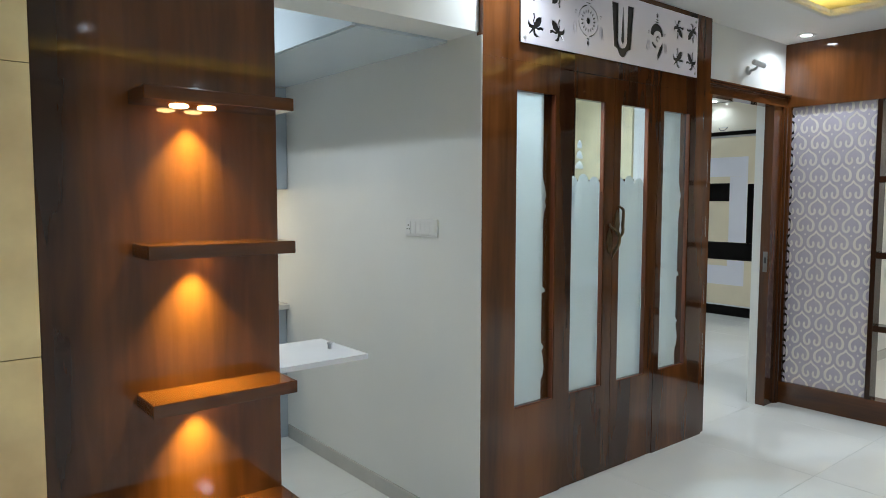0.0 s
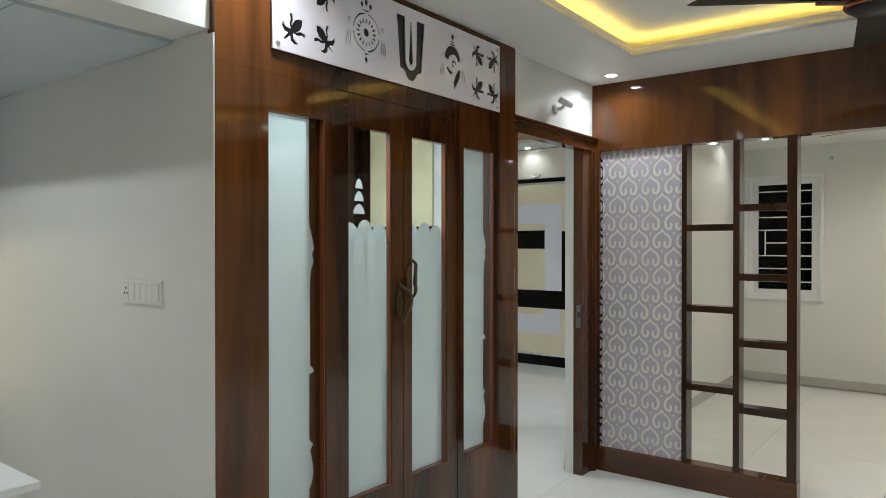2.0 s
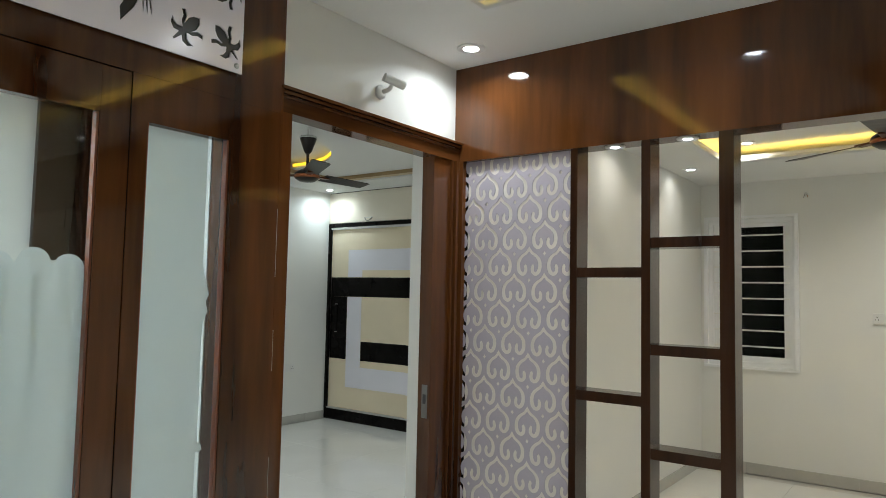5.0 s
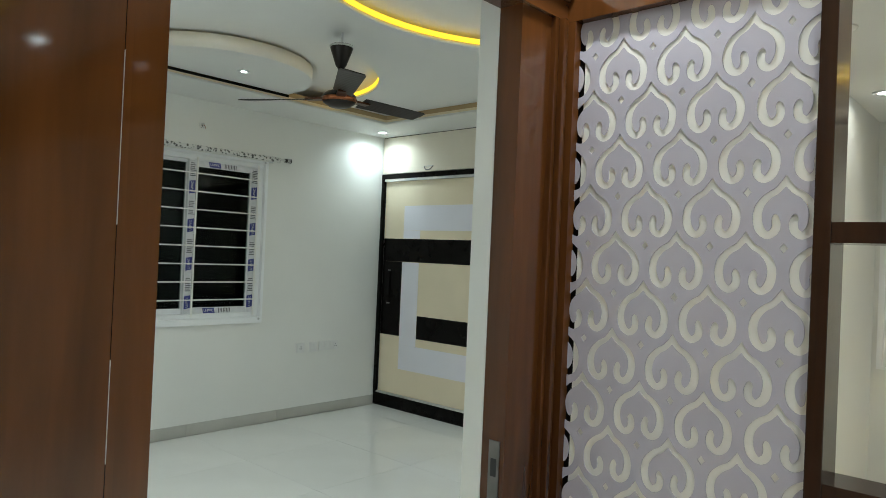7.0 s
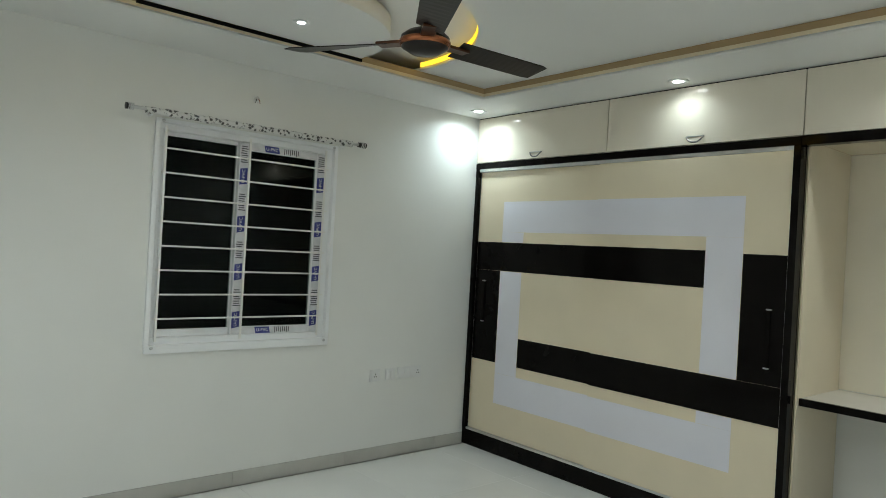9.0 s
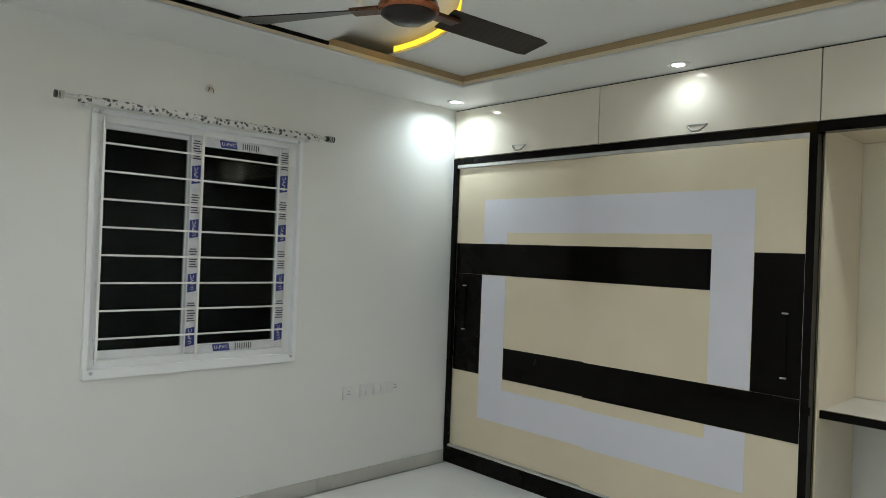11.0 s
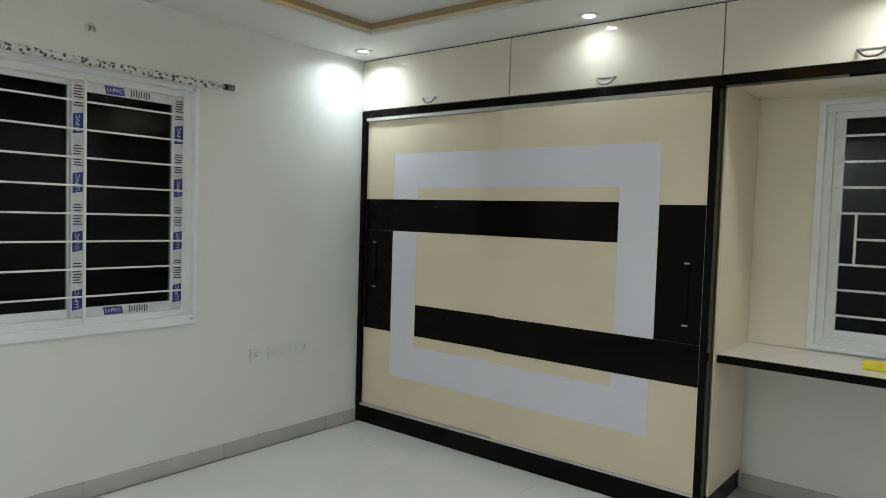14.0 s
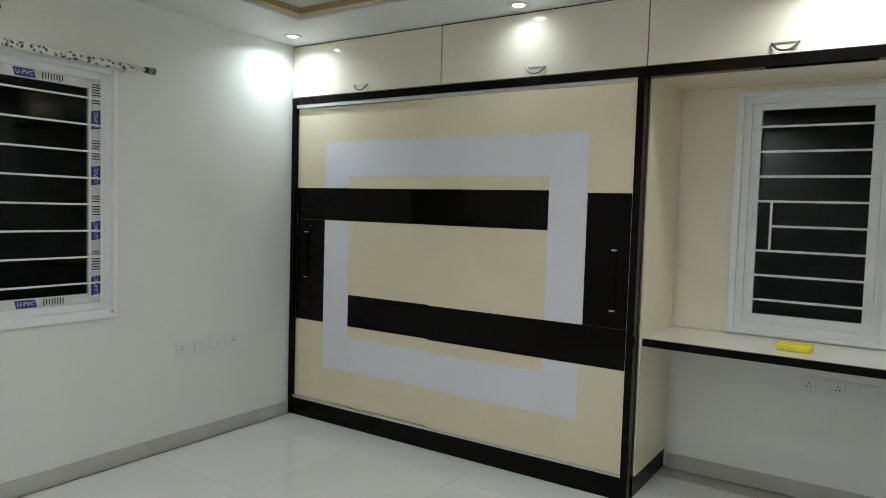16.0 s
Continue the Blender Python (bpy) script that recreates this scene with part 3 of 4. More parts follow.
def leaf(cu, cv, s, turn):
    """Outline of a three-lobed leaf spray."""
    half = [(0.05, -0.95), (0.10, -0.45), (0.34, -0.62), (0.64, -0.54), (0.84, -0.22), (0.60, -0.32), (0.38, -0.30), (0.17, -0.12), (0.42, 0.02), (0.56, 0.28), (0.84, 0.42), (0.70, 0.60), (0.42, 0.44), (0.25, 0.12), (0.32, 0.45), (0.22, 0.78)]
    base = half + [(0.0, 1.02)] + [(-u, v) for u, v in reversed(half)]
    c, n = math.cos(radians(turn)), math.sin(radians(turn))
    return [(cu + s * (u * c - v * n), cv + s * (u * n + v * c)) for u, v in base]


def slot(cu, cv, w, h, turn=0.0):
    c, n = math.cos(radians(turn)), math.sin(radians(turn))
    return [(cu + u * c - v * n, cv + u * n + v * c) for u, v in ((0, -h), (w, -h * 0.3), (w, h * 0.4), (0, h), (-w, h * 0.4), (-w, -h * 0.3))]


def sign_cuts():
    cuts = []
    m = 2.277
    for u, t in ((2.580, -45), (2.730, 45), (3.712, -45), (3.848, 45)):
        cuts.append(leaf(u, m + 0.080, 0.060, 3 * t))
        cuts.append(leaf(u, m - 0.080, 0.060, t))
    # wheel with spokes, crown and tassels
    wu = 2.945
    cuts += [arc(wu, m, 0.075, a + 6, a + 84, 10) + arc(wu, m, 0.069, a + 84, a + 6, 10) for a in (0, 90, 180, 270)]
    for i in range(16):
        a = radians(i * 22.5)
        cuts.append(slot(wu + 0.045 * math.cos(a), m + 0.045 * math.sin(a), 0.0045, 0.012, i * 22.5 - 90))
    cuts.append(arc(wu, m, 0.016, 0, 337, 15))
    for du in (-0.024, 0.0, 0.024):
        cuts.append(slot(wu + du, m + 0.105 + (0.012 if du == 0 else 0), 0.008, 0.018 if du == 0 else 0.013))
    cuts += [slot(wu, m + 0.084, 0.022, 0.003), slot(wu, m - 0.084, 0.012, 0.004), slot(wu, m - 0.105, 0.009, 0.014)]
    for side in (-1, 1):
        cuts.append(arc(wu + side * 0.092, m + 0.03, 0.009, 0, 300, 10) + arc(wu + side * 0.092, m + 0.03, 0.005, 300, 0, 10))
        for k in range(3):
            cuts.append(slot(wu + side * (0.088 + 0.010 * k), m - 0.045, 0.0028, 0.045, side * (2 + 4 * k)))
    # the tall mark in the middle
    c = 3.215
    cuts.append([(c - 0.092, m + 0.125), (c - 0.038, m + 0.125), (c - 0.034, m - 0.06)] + arc(c, m - 0.062, 0.030, 200, 340, 8) + [(c + 0.034, m - 0.06), (c + 0.038, m + 0.125), (c + 0.092, m + 0.125),
                (c + 0.070, m - 0.09), (c + 0.046, m - 0.098)] + arc(c, m - 0.098, 0.038, -15, -165, 10) + [(c - 0.046, m - 0.098), (c - 0.070, m - 0.09)])
    cuts.append([(c - 0.014, m - 0.055), (c, m - 0.075), (c + 0.014, m - 0.055), (c + 0.003, m + 0.11), (c - 0.003, m + 0.11)])
    # conch
    cu = 3.510
    cuts.append(arc(cu, m + 0.018, 0.060, 2, 182, 14) + arc(cu + 0.006, m + 0.006, 0.034, 176, 10, 12))
    cuts.append(arc(cu + 0.01, m - 0.002, 0.018, 0, 270, 12) + arc(cu + 0.01, m - 0.002, 0.008, 270, 0, 10))
    cuts.append(arc(cu - 0.006, m - 0.01, 0.044, 200, 275, 8) + arc(cu - 0.004, m - 0.008, 0.030, 275, 205, 8))
    cuts.append([(cu + 0.054, m - 0.014), (cu + 0.060, m - 0.040), (cu + 0.048, m - 0.070), (cu + 0.010, m - 0.122), (cu + 0.006, m - 0.085), (cu + 0.026, m - 0.045)])
    cuts += [slot(cu, m + 0.084, 0.022, 0.004), slot(cu, m + 0.096, 0.016, 0.004), slot(cu, m + 0.118, 0.010, 0.016)]
    for side in (-1, 1):
        cuts.append(arc(cu + side * 0.075, m + 0.025, 0.009, 0, 300, 10) + arc(cu + side * 0.075, m + 0.025, 0.005, 300, 0, 10))
        for k in range(3):
            cuts.append(slot(cu + side * (0.070 + 0.010 * k), m - 0.045, 0.0028, 0.040, side * (2 + 4 * k)))
    return cuts


def frosting(x0, x1, door):
    """Outline of the etched part of a pane."""
    if not door:
        e = x0 + (x1 - x0) * 0.80
        pts = [(x0, GLZ0), (e, GLZ0)]
        for z, w in ((0.56, 0.0), (0.58, 0.012), (0.62, 0.02), (0.66, 0.014), (0.70, 0.004), (0.72, 0.018), (0.74, 0.0), (0.98, 0.0), (0.985, 0.022), (1.0, 0.018), (1.01, 0.004), (1.30, 0.004), (1.36, 0.008), (1.39, 0.022), (1.42, 0.014), (1.44, 0.024), (1.48, 0.014), (1.51, 0.004), (1.53, 0.0)):
            pts.append((e + w, z))
        return pts + [(e, GLZ1), (x0, GLZ1)]
    pts = [(x0, GLZ0), (x1, GLZ0)]
    n, w = 3, (x1 - x0) / 3
    for i in range(n):
        c = x1 - w * (i + 0.5)
        pts += arc(c, 1.50 + 0.012 * (i % 2), w * 0.47, 12, 168, 8)
    return pts


def pane_frame(bm, x0, x1, z0, z1, g, y0, y1, bevel=0.0):
    add_box(bm, x0, g[0], y0, y1, z0, z1, bevel)
    add_box(bm, g[1], x1, y0, y1, z0, z1, bevel)
    add_box(bm, g[0], g[1], y0, y1, z0, GLZ0, 0)
    add_box(bm, g[0], g[1], y0, y1, GLZ1, z1, 0)
    return bm


def glazing(owner, g, y, door):
    part("glass", box(g[0] - 0.004, g[1] + 0.004, y, y + 0.005, GLZ0 - 0.004, GLZ1 + 0.004), PGLASS, owner, "clear glass pane").visible_shadow = False
    part("etching", plate([frosting(g[0], g[1], door)], 0.0016, plane_xz(y + 0.008)), FROST, owner, "white etched frosting on the glass")
    bead = bmesh.new()
    add_box(bead, g[1] - 0.007, g[1] - 0.0005, y - 0.022, y - 0.001, GLZ0, GLZ1)
    add_box(bead, g[0] + 0.0005, g[0] + 0.005, y - 0.022, y - 0.001, GLZ0, GLZ1)
    add_box(bead, g[0] + 0.005, g[1] - 0.007, y - 0.022, y - 0.001, GLZ0 + 0.0005, GLZ0 + 0.006)
    part("glazing_bead", bead, WALNUT_RED, owner, "reddish walnut glazing bead")


def shrine():
    ob = thing("shrine_closet", "glossy walnut shrine front with etched glass doors and carved sign", "shrine")
    for (x0, x1), g in (((NX, 2.803), PANES[0]), ((3.572, 4.075), PANES[3])):
        p = part("side_panel", pane_frame(bmesh.new(), x0, x1, 0.0, 2.035, g, PY, PY + 0.04), WALNUT, ob)
        glazing(p, g, PY + 0.026, False)
    part("header", box(NX, 4.075, PY, PY + 0.04, 2.0355, HC - 0.001), WALNUT, ob)
    part("post", box(2.690, 2.7645, PY + 0.041, PY + 0.056, 0.0, 2.03), WALNUT, ob)
    part("post", box(2.765, 2.80, PY + 0.041, PY + 0.19, 0.0, 2.03), WALNUT, ob)
    part("post", box(3.90, 3.94, PY + 0.041, PY + 0.110, 0.0, 2.03), WALNUT, ob)
    for x, z in ((2.735, 0.66), (2.735, 0.80), (3.108, 0.79), (3.108, 1.46)):
        part("brass_pin", cyl((x - 0.010, PY + 0.012, z), (x + 0.006, PY + 0.012, z), 0.0045, seg=12), COPPER, ob, "small brass pin")
    for z0, z1 in ((0.35, 0.62), (0.80, 0.93), (1.20, 1.33), (1.50, 1.72)):
        part("worn_edge", box(4.0753, 4.0762, PY - 0.0004, PY + 0.0008, z0, z1), SKIRT, ob, "pale scuffed laminate edge")
    part("return_board", box(4.0765, 4.086, PY + 0.001, WY - 0.001, 0.0, HC - 0.001), WALNUT, ob)
    for (x0, x1), g, side in (((2.805, 3.186), PANES[1], 1), ((3.189, 3.570), PANES[2], -1)):
        d = part("door", pane_frame(bmesh.new(), x0, x1, 0.004, 2.0325, g, PY + 0.002, PY + 0.034, 0.001), WALNUT, ob)
        glazing(d, g, PY + 0.028, True)
        hx = x1 - 0.03 if side > 0 else x0 + 0.03
        y = PY
        top = 1.392 if side < 0 else 1.30
        pl = [(0.0, -0.150), (0.011, -0.135), (0.019, -0.095), (0.013, -0.050), (0.0, -0.020), (-0.013, -0.050), (-0.019, -0.095), (-0.011, -0.135)]
        part("handle_plate", plate([[(hx + a, top + b) for a, b in pl]], 0.006, plane_xz(y - 0.002)), BRASS, d, "aged brass handle plate")
        bend = [(-0.004, -0.004, 0.0), (-0.012, -0.026, -0.018), (0.012, -0.048, -0.045), (0.018, -0.050, -0.095), (0.0, -0.036, -0.140), (0.008, -0.014, -0.178)]
        part("handle", tube([(hx + side * a, y + b, top + c) for a, b, c in bend], 0.0075, [0.7, 0.9, 1.0, 1.15, 1.0, 0.5]), BRASS, d, "curved aged brass pull handle")
        if side > 0:
            tx = g[0] + (g[1] - g[0]) * 0.37
            for k in range(3):
                w, z = 0.032 - 0.006 * k, 1.575 + 0.050 * k
                part("etched_spire", plate([[(tx - w, z), (tx + w, z), (tx + w * 0.9, z + 0.014), (tx + w * 0.55, z + 0.030), (tx, z + 0.040), (tx - w * 0.55, z + 0.030), (tx - w * 0.9, z + 0.014)]], 0.0016, plane_xz(PY + 0.036)), FROST, d, "white etched spire")
        for f, sway, z0 in ((0.22, 0.020, 1.12), (0.50, -0.016, 0.86), (0.78, -0.022, 1.22)):
            u = g[0] + (g[1] - g[0]) * f
            mid = [(u + sway * math.sin(k * 0.42) * (1 - k / 15), z0 + (1.49 - z0) * k / 14, 0.003 + 0.009 * (k / 14) ** 3) for k in range(15)]
            part("etched_stalk", plate([[(p - w, z) for p, z, w in mid] + [(p + w, z) for p, z, w in reversed(mid)]], 0.0012, plane_xz(PY + 0.0405)), FROST, d, "paler etched flower stalk")
    return ob


shrine()
sign = thing("shrine_sign", "white acrylic fretwork sign with cut emblems over the shrine", "sign")
part("fretwork", plate([rect(2.490, 3.905, 2.115, 2.444)] + sign_cuts(), 0.006, plane_xz(PY - 0.014)), SIGN, sign)
part("backing", box(2.494, 3.901, PY - 0.0095, PY - 0.0005, 2.119, 2.440), SIGN_BACK, sign, "black backing behind the cuts")
for u in (2.512, 3.884):
    for v in (2.136, 2.422):
        part("stud", lathe([(0.009, 0), (0.008, 0.004), (0.003, 0.007)], (0, 0, 0), 14), STEEL, sign, "round steel stud").matrix_basis = Matrix.Translation((u, PY - 0.0171, v)) @ pose(0, 0, 0, 90)
# inside the shrine
alt = thing("shrine_backdrop", "cream stone panel with dark trim on the shrine's inner wall", "panel")
part("panel", box(3.882, 3.8995, 2.76, 3.21, 1.552, 2.38), YELLOWSTONE, alt)
part("dark_panel", box(3.72, 3.8995, 3.275, 3.2995, 1.552, 2.38), DARKWOOD, alt)
part("dark_panel", box(3.882, 3.8995, 3.211, 3.2745, 1.552, 2.38), DARKWOOD, alt)
part("ledge", box(3.865, 3.8995, 2.75, 3.2995, 1.535, 1.551), DARKWOOD, alt)
solid("altar_step", box(2.75, 3.88, 2.95, 3.298, 0.0, 0.45, 0.004), BLUEWHITE, "white altar step inside the shrine", "altar")


# ---- bedroom doorway ----
def door_frame():
    ob = thing("door_frame", "moulded glossy walnut door frame round the bedroom doorway", "door frame")
    y0, y1 = WY - 0.028, 2.457
    part("jamb", box(4.087, DX0, y0, y1, 0, 2.05), WALNUT, ob)
    part("jamb", box(DX1, 5.06, y0 + 0.012, y1, 0, 2.05), WALNUT, ob)
    part("head", box(4.087, JX - 0.003, y0, y1, 2.05, 2.105), WALNUT_Y, ob)
    bm = bmesh.new()
    for i, (d, w) in enumerate(((0.052, 0.012), (0.044, 0.014), (0.034, 0.014))):
        add_box(bm, 4.077, JX - 0.003, WY - d, WY - 0.0005 if i == 0 else y0, 2.133 - 0.013 * i - 0.011, 2.133 - 0.013 * i, 0.002)
    part("head_moulding", bm, WALNUT_Y, ob)
    bm = bmesh.new()
    for i, d in enumerate((0.030, 0.042, 0.034)):
        add_box(bm, 5.060 + 0.017 * i, 5.060 + 0.017 * i + 0.0155, WY - d, WY - 0.001, 0, 2.05, 0.003)
    part("side_moulding", bm, WALNUT, ob)
    lk = part("strike_plate", box(DX1 - 0.003, DX1 - 0.0003, 2.405, 2.435, 0.93, 1.07, 0.001), DARKSTEEL, ob, "grey steel lock strike plate")
    part("latch_hole", box(DX1 - 0.0035, DX1 - 0.0031, 2.412, 2.428, 0.99, 1.03), DARKHOLE, lk)
    return ob


door_frame()


def cctv():
    ob = thing("security_camera", "small white bullet security camera on a wall bracket", "camera")
    part("base", lathe([(0.028, 0), (0.028, 0.012), (0.016, 0.02)], (0, 0, 0), 20), PLASTIC, ob).matrix_basis = Matrix.Translation((4.60, WY - 0.0005, 2.245)) @ pose(0, 0, 0, 90)
    part("arm", tube([(4.60, WY - 0.015, 2.245), (4.60, WY - 0.05, 2.25), (4.605, WY - 0.065, 2.27)], 0.009), PLASTIC, ob)
    part("housing", cyl((4.565, WY - 0.055, 2.288), (4.645, WY - 0.088, 2.268), 0.017), PLASTIC, ob)
    part("lens", cyl((4.645, WY - 0.088, 2.268), (4.648, WY - 0.0895, 2.267), 0.012), DARKHOLE, ob, "dark lens")
    return ob


cctv()


# ---- fretwork screen between hall and next room ----
HEART = [(0.0, 0.0, 0.0055), (0.013, -0.019, 0.0062), (0.030, -0.031, 0.0066), (0.044, -0.049, 0.0078), (0.0485, -0.072, 0.0084),
         (0.0435, -0.096, 0.0088), (0.030, -0.1080, 0.0076), (0.0175, -0.100, 0.0080), (0.0145, -0.086, 0.0078), (0.0170, -0.074, 0.0070)]


def smooth(line, n=4):
    """Catmull-Rom steps through a line of tuples."""
    out = []
    for i in range(len(line) - 1):
        p = [line[max(0, min(len(line) - 1, i + k))] for k in (-1, 0, 1, 2)]
        for k in range(n):
            t = k / n
            out.append(tuple(0.5 * (2 * b + (c - a) * t + (2 * a - 5 * b + 4 * c - d) * t * t + (3 * b - a - 3 * c + d) * t ** 3) for a, b, c, d in zip(*p)))
    return out + [line[-1]]


def ribbon(line):
    left, right = [], []
    for i, (u, v, w) in enumerate(line):
        a, b = line[max(i - 1, 0)], line[min(i + 1, len(line) - 1)]
        du, dv = b[0] - a[0], b[1] - a[1]
        n = math.hypot(du, dv)
        left.append((u - dv / n * w, v + du / n * w))
        right.append((u + dv / n * w, v - du / n * w))
    u, v, w = line[-1]
    cap = [(u - 0.0045, v + 0.0055), (u + 0.0005, v + 0.0080), (u + 0.0042, v + 0.0050)]
    return left, cap, list(reversed(right))


def heart(cu, cv, s=1.0):
    """Outline of an upside-down heart ribbon with curled ends, tip at (cu, cv)."""
    left, cap, right = ribbon(smooth(HEART))
    left[0] = (0.0, 0.010)
    right = [p for p in right if p[0] > 0.003] + [(0.0, -0.013)]
    side = left + cap + right
    full = side + [(-a, b) for a, b in reversed(side[1:-1])]
    return [(cu + s * a, cv + b) for a, b in full]


def islands(bm):
    """The separate bodies of bm, largest first."""
    bm.faces.ensure_lookup_table()
    seen, groups = set(), []
    for f in bm.faces:
        if f.index in seen:
            continue
        seen.add(f.index)
        todo, group = [f], []
        while todo:
            g = todo.pop()
            group.append(g)
            for e in g.edges:
                for h in e.link_faces:
                    if h.index not in seen:
                        seen.add(h.index)
                        todo.append(h)
        groups.append(group)
    out = []
    for group in sorted(groups, key=len, reverse=True):
        b, made = bmesh.new(), {}
        for f in group:
            for v in f.verts:
                if v.index not in made:
                    made[v.index] = b.verts.new(v.co)
            b.faces.new([made[v.index] for v in f.verts])
        out.append(b)
    bm.free()
    return out


def screen():
    ob = thing("room_divider", "walnut room divider with open shelves and a fretwork panel", "divider")
    x0, x1 = JX, JX + 0.10
    part("base_rail", box(x0, x1, 1.210, WY - 0.001, 0, 0.15, 0.002), WALNUT_Y, ob)
    part("stile", box(x0, x1, 2.362, WY - 0.001, 0.1505, 2.05), WALNUT, ob)
    for y0, y1 in ((1.803, 1.833), (1.507, 1.542), (1.212, 1.262)):
        part("post", box(x0 - 0.002, x1, y0, y1, 0.1505, 2.05, 0.002), DARKWOOD, ob)
    for z in (1.571, 1.094, 0.629):
        part("shelf", box(x0 + 0.001, x1, 1.5425, 1.8025, z - 0.038, z), DARKWOOD, ob)
    for z in (1.681, 1.286, 0.910, 0.530):
        part("shelf", box(x0 + 0.001, x1, 1.2625, 1.5065, z - 0.038, z), DARKWOOD, ob)
    part("header", box(x0, x1, -3.19, WY - 0.001, 2.0505, HC - 0.001), WALNUT, ob)
    # panel, with every scroll cut right through it
    y0, y1, z0, z1 = 1.8335, 2.3615, 0.151, 2.0495
    cutter = bmesh.new()
    dz, dy, row = 0.1106, 0.1433, 0
    pose_cut = plane_yz(x0 + 0.022)
    z = 1.765 + 3 * dz
    while z > z0 + 0.02:
        for k in range(-3, 4):
            y = 2.104 + (0.0 if row % 2 else dy / 2) + k * dy
            if y0 - 0.03 < y < y1 + 0.03:
                merge(cutter, plate([heart(-y, z, 1.06)], 0.03, pose_cut))
                d = z - 0.133
                merge(cutter, plate([[(-y, d - 0.010), (-y + 0.008, d), (-y, d + 0.010), (-y - 0.008, d)]], 0.03, pose_cut))
        z -= dz
        row += 1
    pieces = islands(carved(box(x0 + 0.0230, x0 + 0.026, y0, y1, z0, z1), cutter))
    part("fretwork_panel", pieces[0], JALI, ob, "lilac-white panel cut with heart scrolls")
    for piece in pieces[1:]:
        part("fretwork_scrap", piece, JALI, ob, "small lilac piece cut off at the panel's edge")
    part("backing_panel", box(x0 + 0.0265, x0 + 0.032, y0, y1 - 0.014, z0, z1), JALI_BACK, ob, "glossy cream backing sheet")
    part("edge_backing", box(x0 + 0.0265, x0 + 0.032, y1 - 0.0135, y1, z0, z1), ESPRESSO, ob, "dark strip behind the panel's edge")
    return ob


screen()


# ---- fans ----
def fan(x, y, top, blade_z, turn, label, hang=0.0, reach=0.45):
    ob = thing("ceiling_fan", label, "fan", "", (x, y, blade_z))
    part("canopy", lathe([(0.015, -0.13), (0.030, -0.11), (0.062, -0.02), (0.064, 0.0)], (0, 0, top - hang - blade_z), 32), FANBROWN, ob)
    part("collar", lathe([(0.066, -0.012), (0.067, -0.009), (0.067, -0.003), (0.064, -0.001)], (0, 0, top - hang - blade_z), 32), STEEL, ob)
    part("rod", cyl((0, 0, 0.04), (0, 0, top - hang - blade_z), 0.011), FANBROWN, ob)
    if hang:
        part("hook_rod", cyl((0, 0, top - hang - blade_z), (0, 0, top - blade_z), 0.006), PLASTIC, ob, "white painted hook rod")
    part("motor", lathe([(0.004, -0.055), (0.055, -0.050), (0.088, -0.030), (0.096, -0.008), (0.092, 0.012), (0.07, 0.03), (0.03, 0.045), (0.014, 0.06)], (0, 0, 0), 40), FANBROWN, ob)
    part("trim_ring", lathe([(0.092, -0.026), (0.0985, -0.016), (0.0985, -0.006), (0.094, 0.0)], (0, 0, 0), 40), COPPER, ob, "copper trim ring")
    for i in range(3):
        m = pose(0, 0, 0, 0, 0, turn + 120 * i)
        arm = box(0.085, 0.20, -0.028, 0.028, -0.010, 0.002, 0.004)
        bmesh.ops.transform(arm, verts=arm.verts[:], matrix=m)
        b = bmesh.new()
        n = 14
        for s in (0, 1):
            for k in range(n + 1):
                f = k / n
                r = 0.15 + reach * f
                half = 0.050 + 0.018 * f - 0.012 * max(0.0, (f - 0.93) / 0.07)
                lift = -0.004 * s
                for e in (-1, 1):
                    b.verts.new((r, e * half, lift - e * (0.016 - 0.006 * f)))
        b.verts.ensure_lookup_table()
        o = 2 * (n + 1)
        for k in range(n):
            for s in (0, o):
                b.faces.new([b.verts[s + j] for j in (2 * k, 2 * k + 2, 2 * k + 3, 2 * k + 1)])
            for e in (0, 1):
                b.faces.new([b.verts[j] for j in (2 * k + e, 2 * k + 2 + e, o + 2 * k + 2 + e, o + 2 * k + e)])
        for k in (0, n):
            b.faces.new([b.verts[j] for j in (2 * k, 2 * k + 1, o + 2 * k + 1, o + 2 * k)])
        bmesh.ops.transform(b, verts=b.verts[:], matrix=m)
        bl = part("blade", b, FANBROWN, ob)
        part("blade_arm", arm, FANTRIM, bl, "dark bronze blade arm")
    return ob


fan(6.105, 4.488, 2.690, 2.328, -3, "dark brown three-bladed ceiling fan with copper trim, at rest", 0.072)
fan(3.986, 0.766, 2.595, 2.356, 126, "dark brown three-bladed ceiling fan with copper trim, at rest", reach=0.515)
fan(7.0, 0.858, 2.595, 2.345, 175, "dark brown ceiling fan in the next room, at rest", reach=0.515)


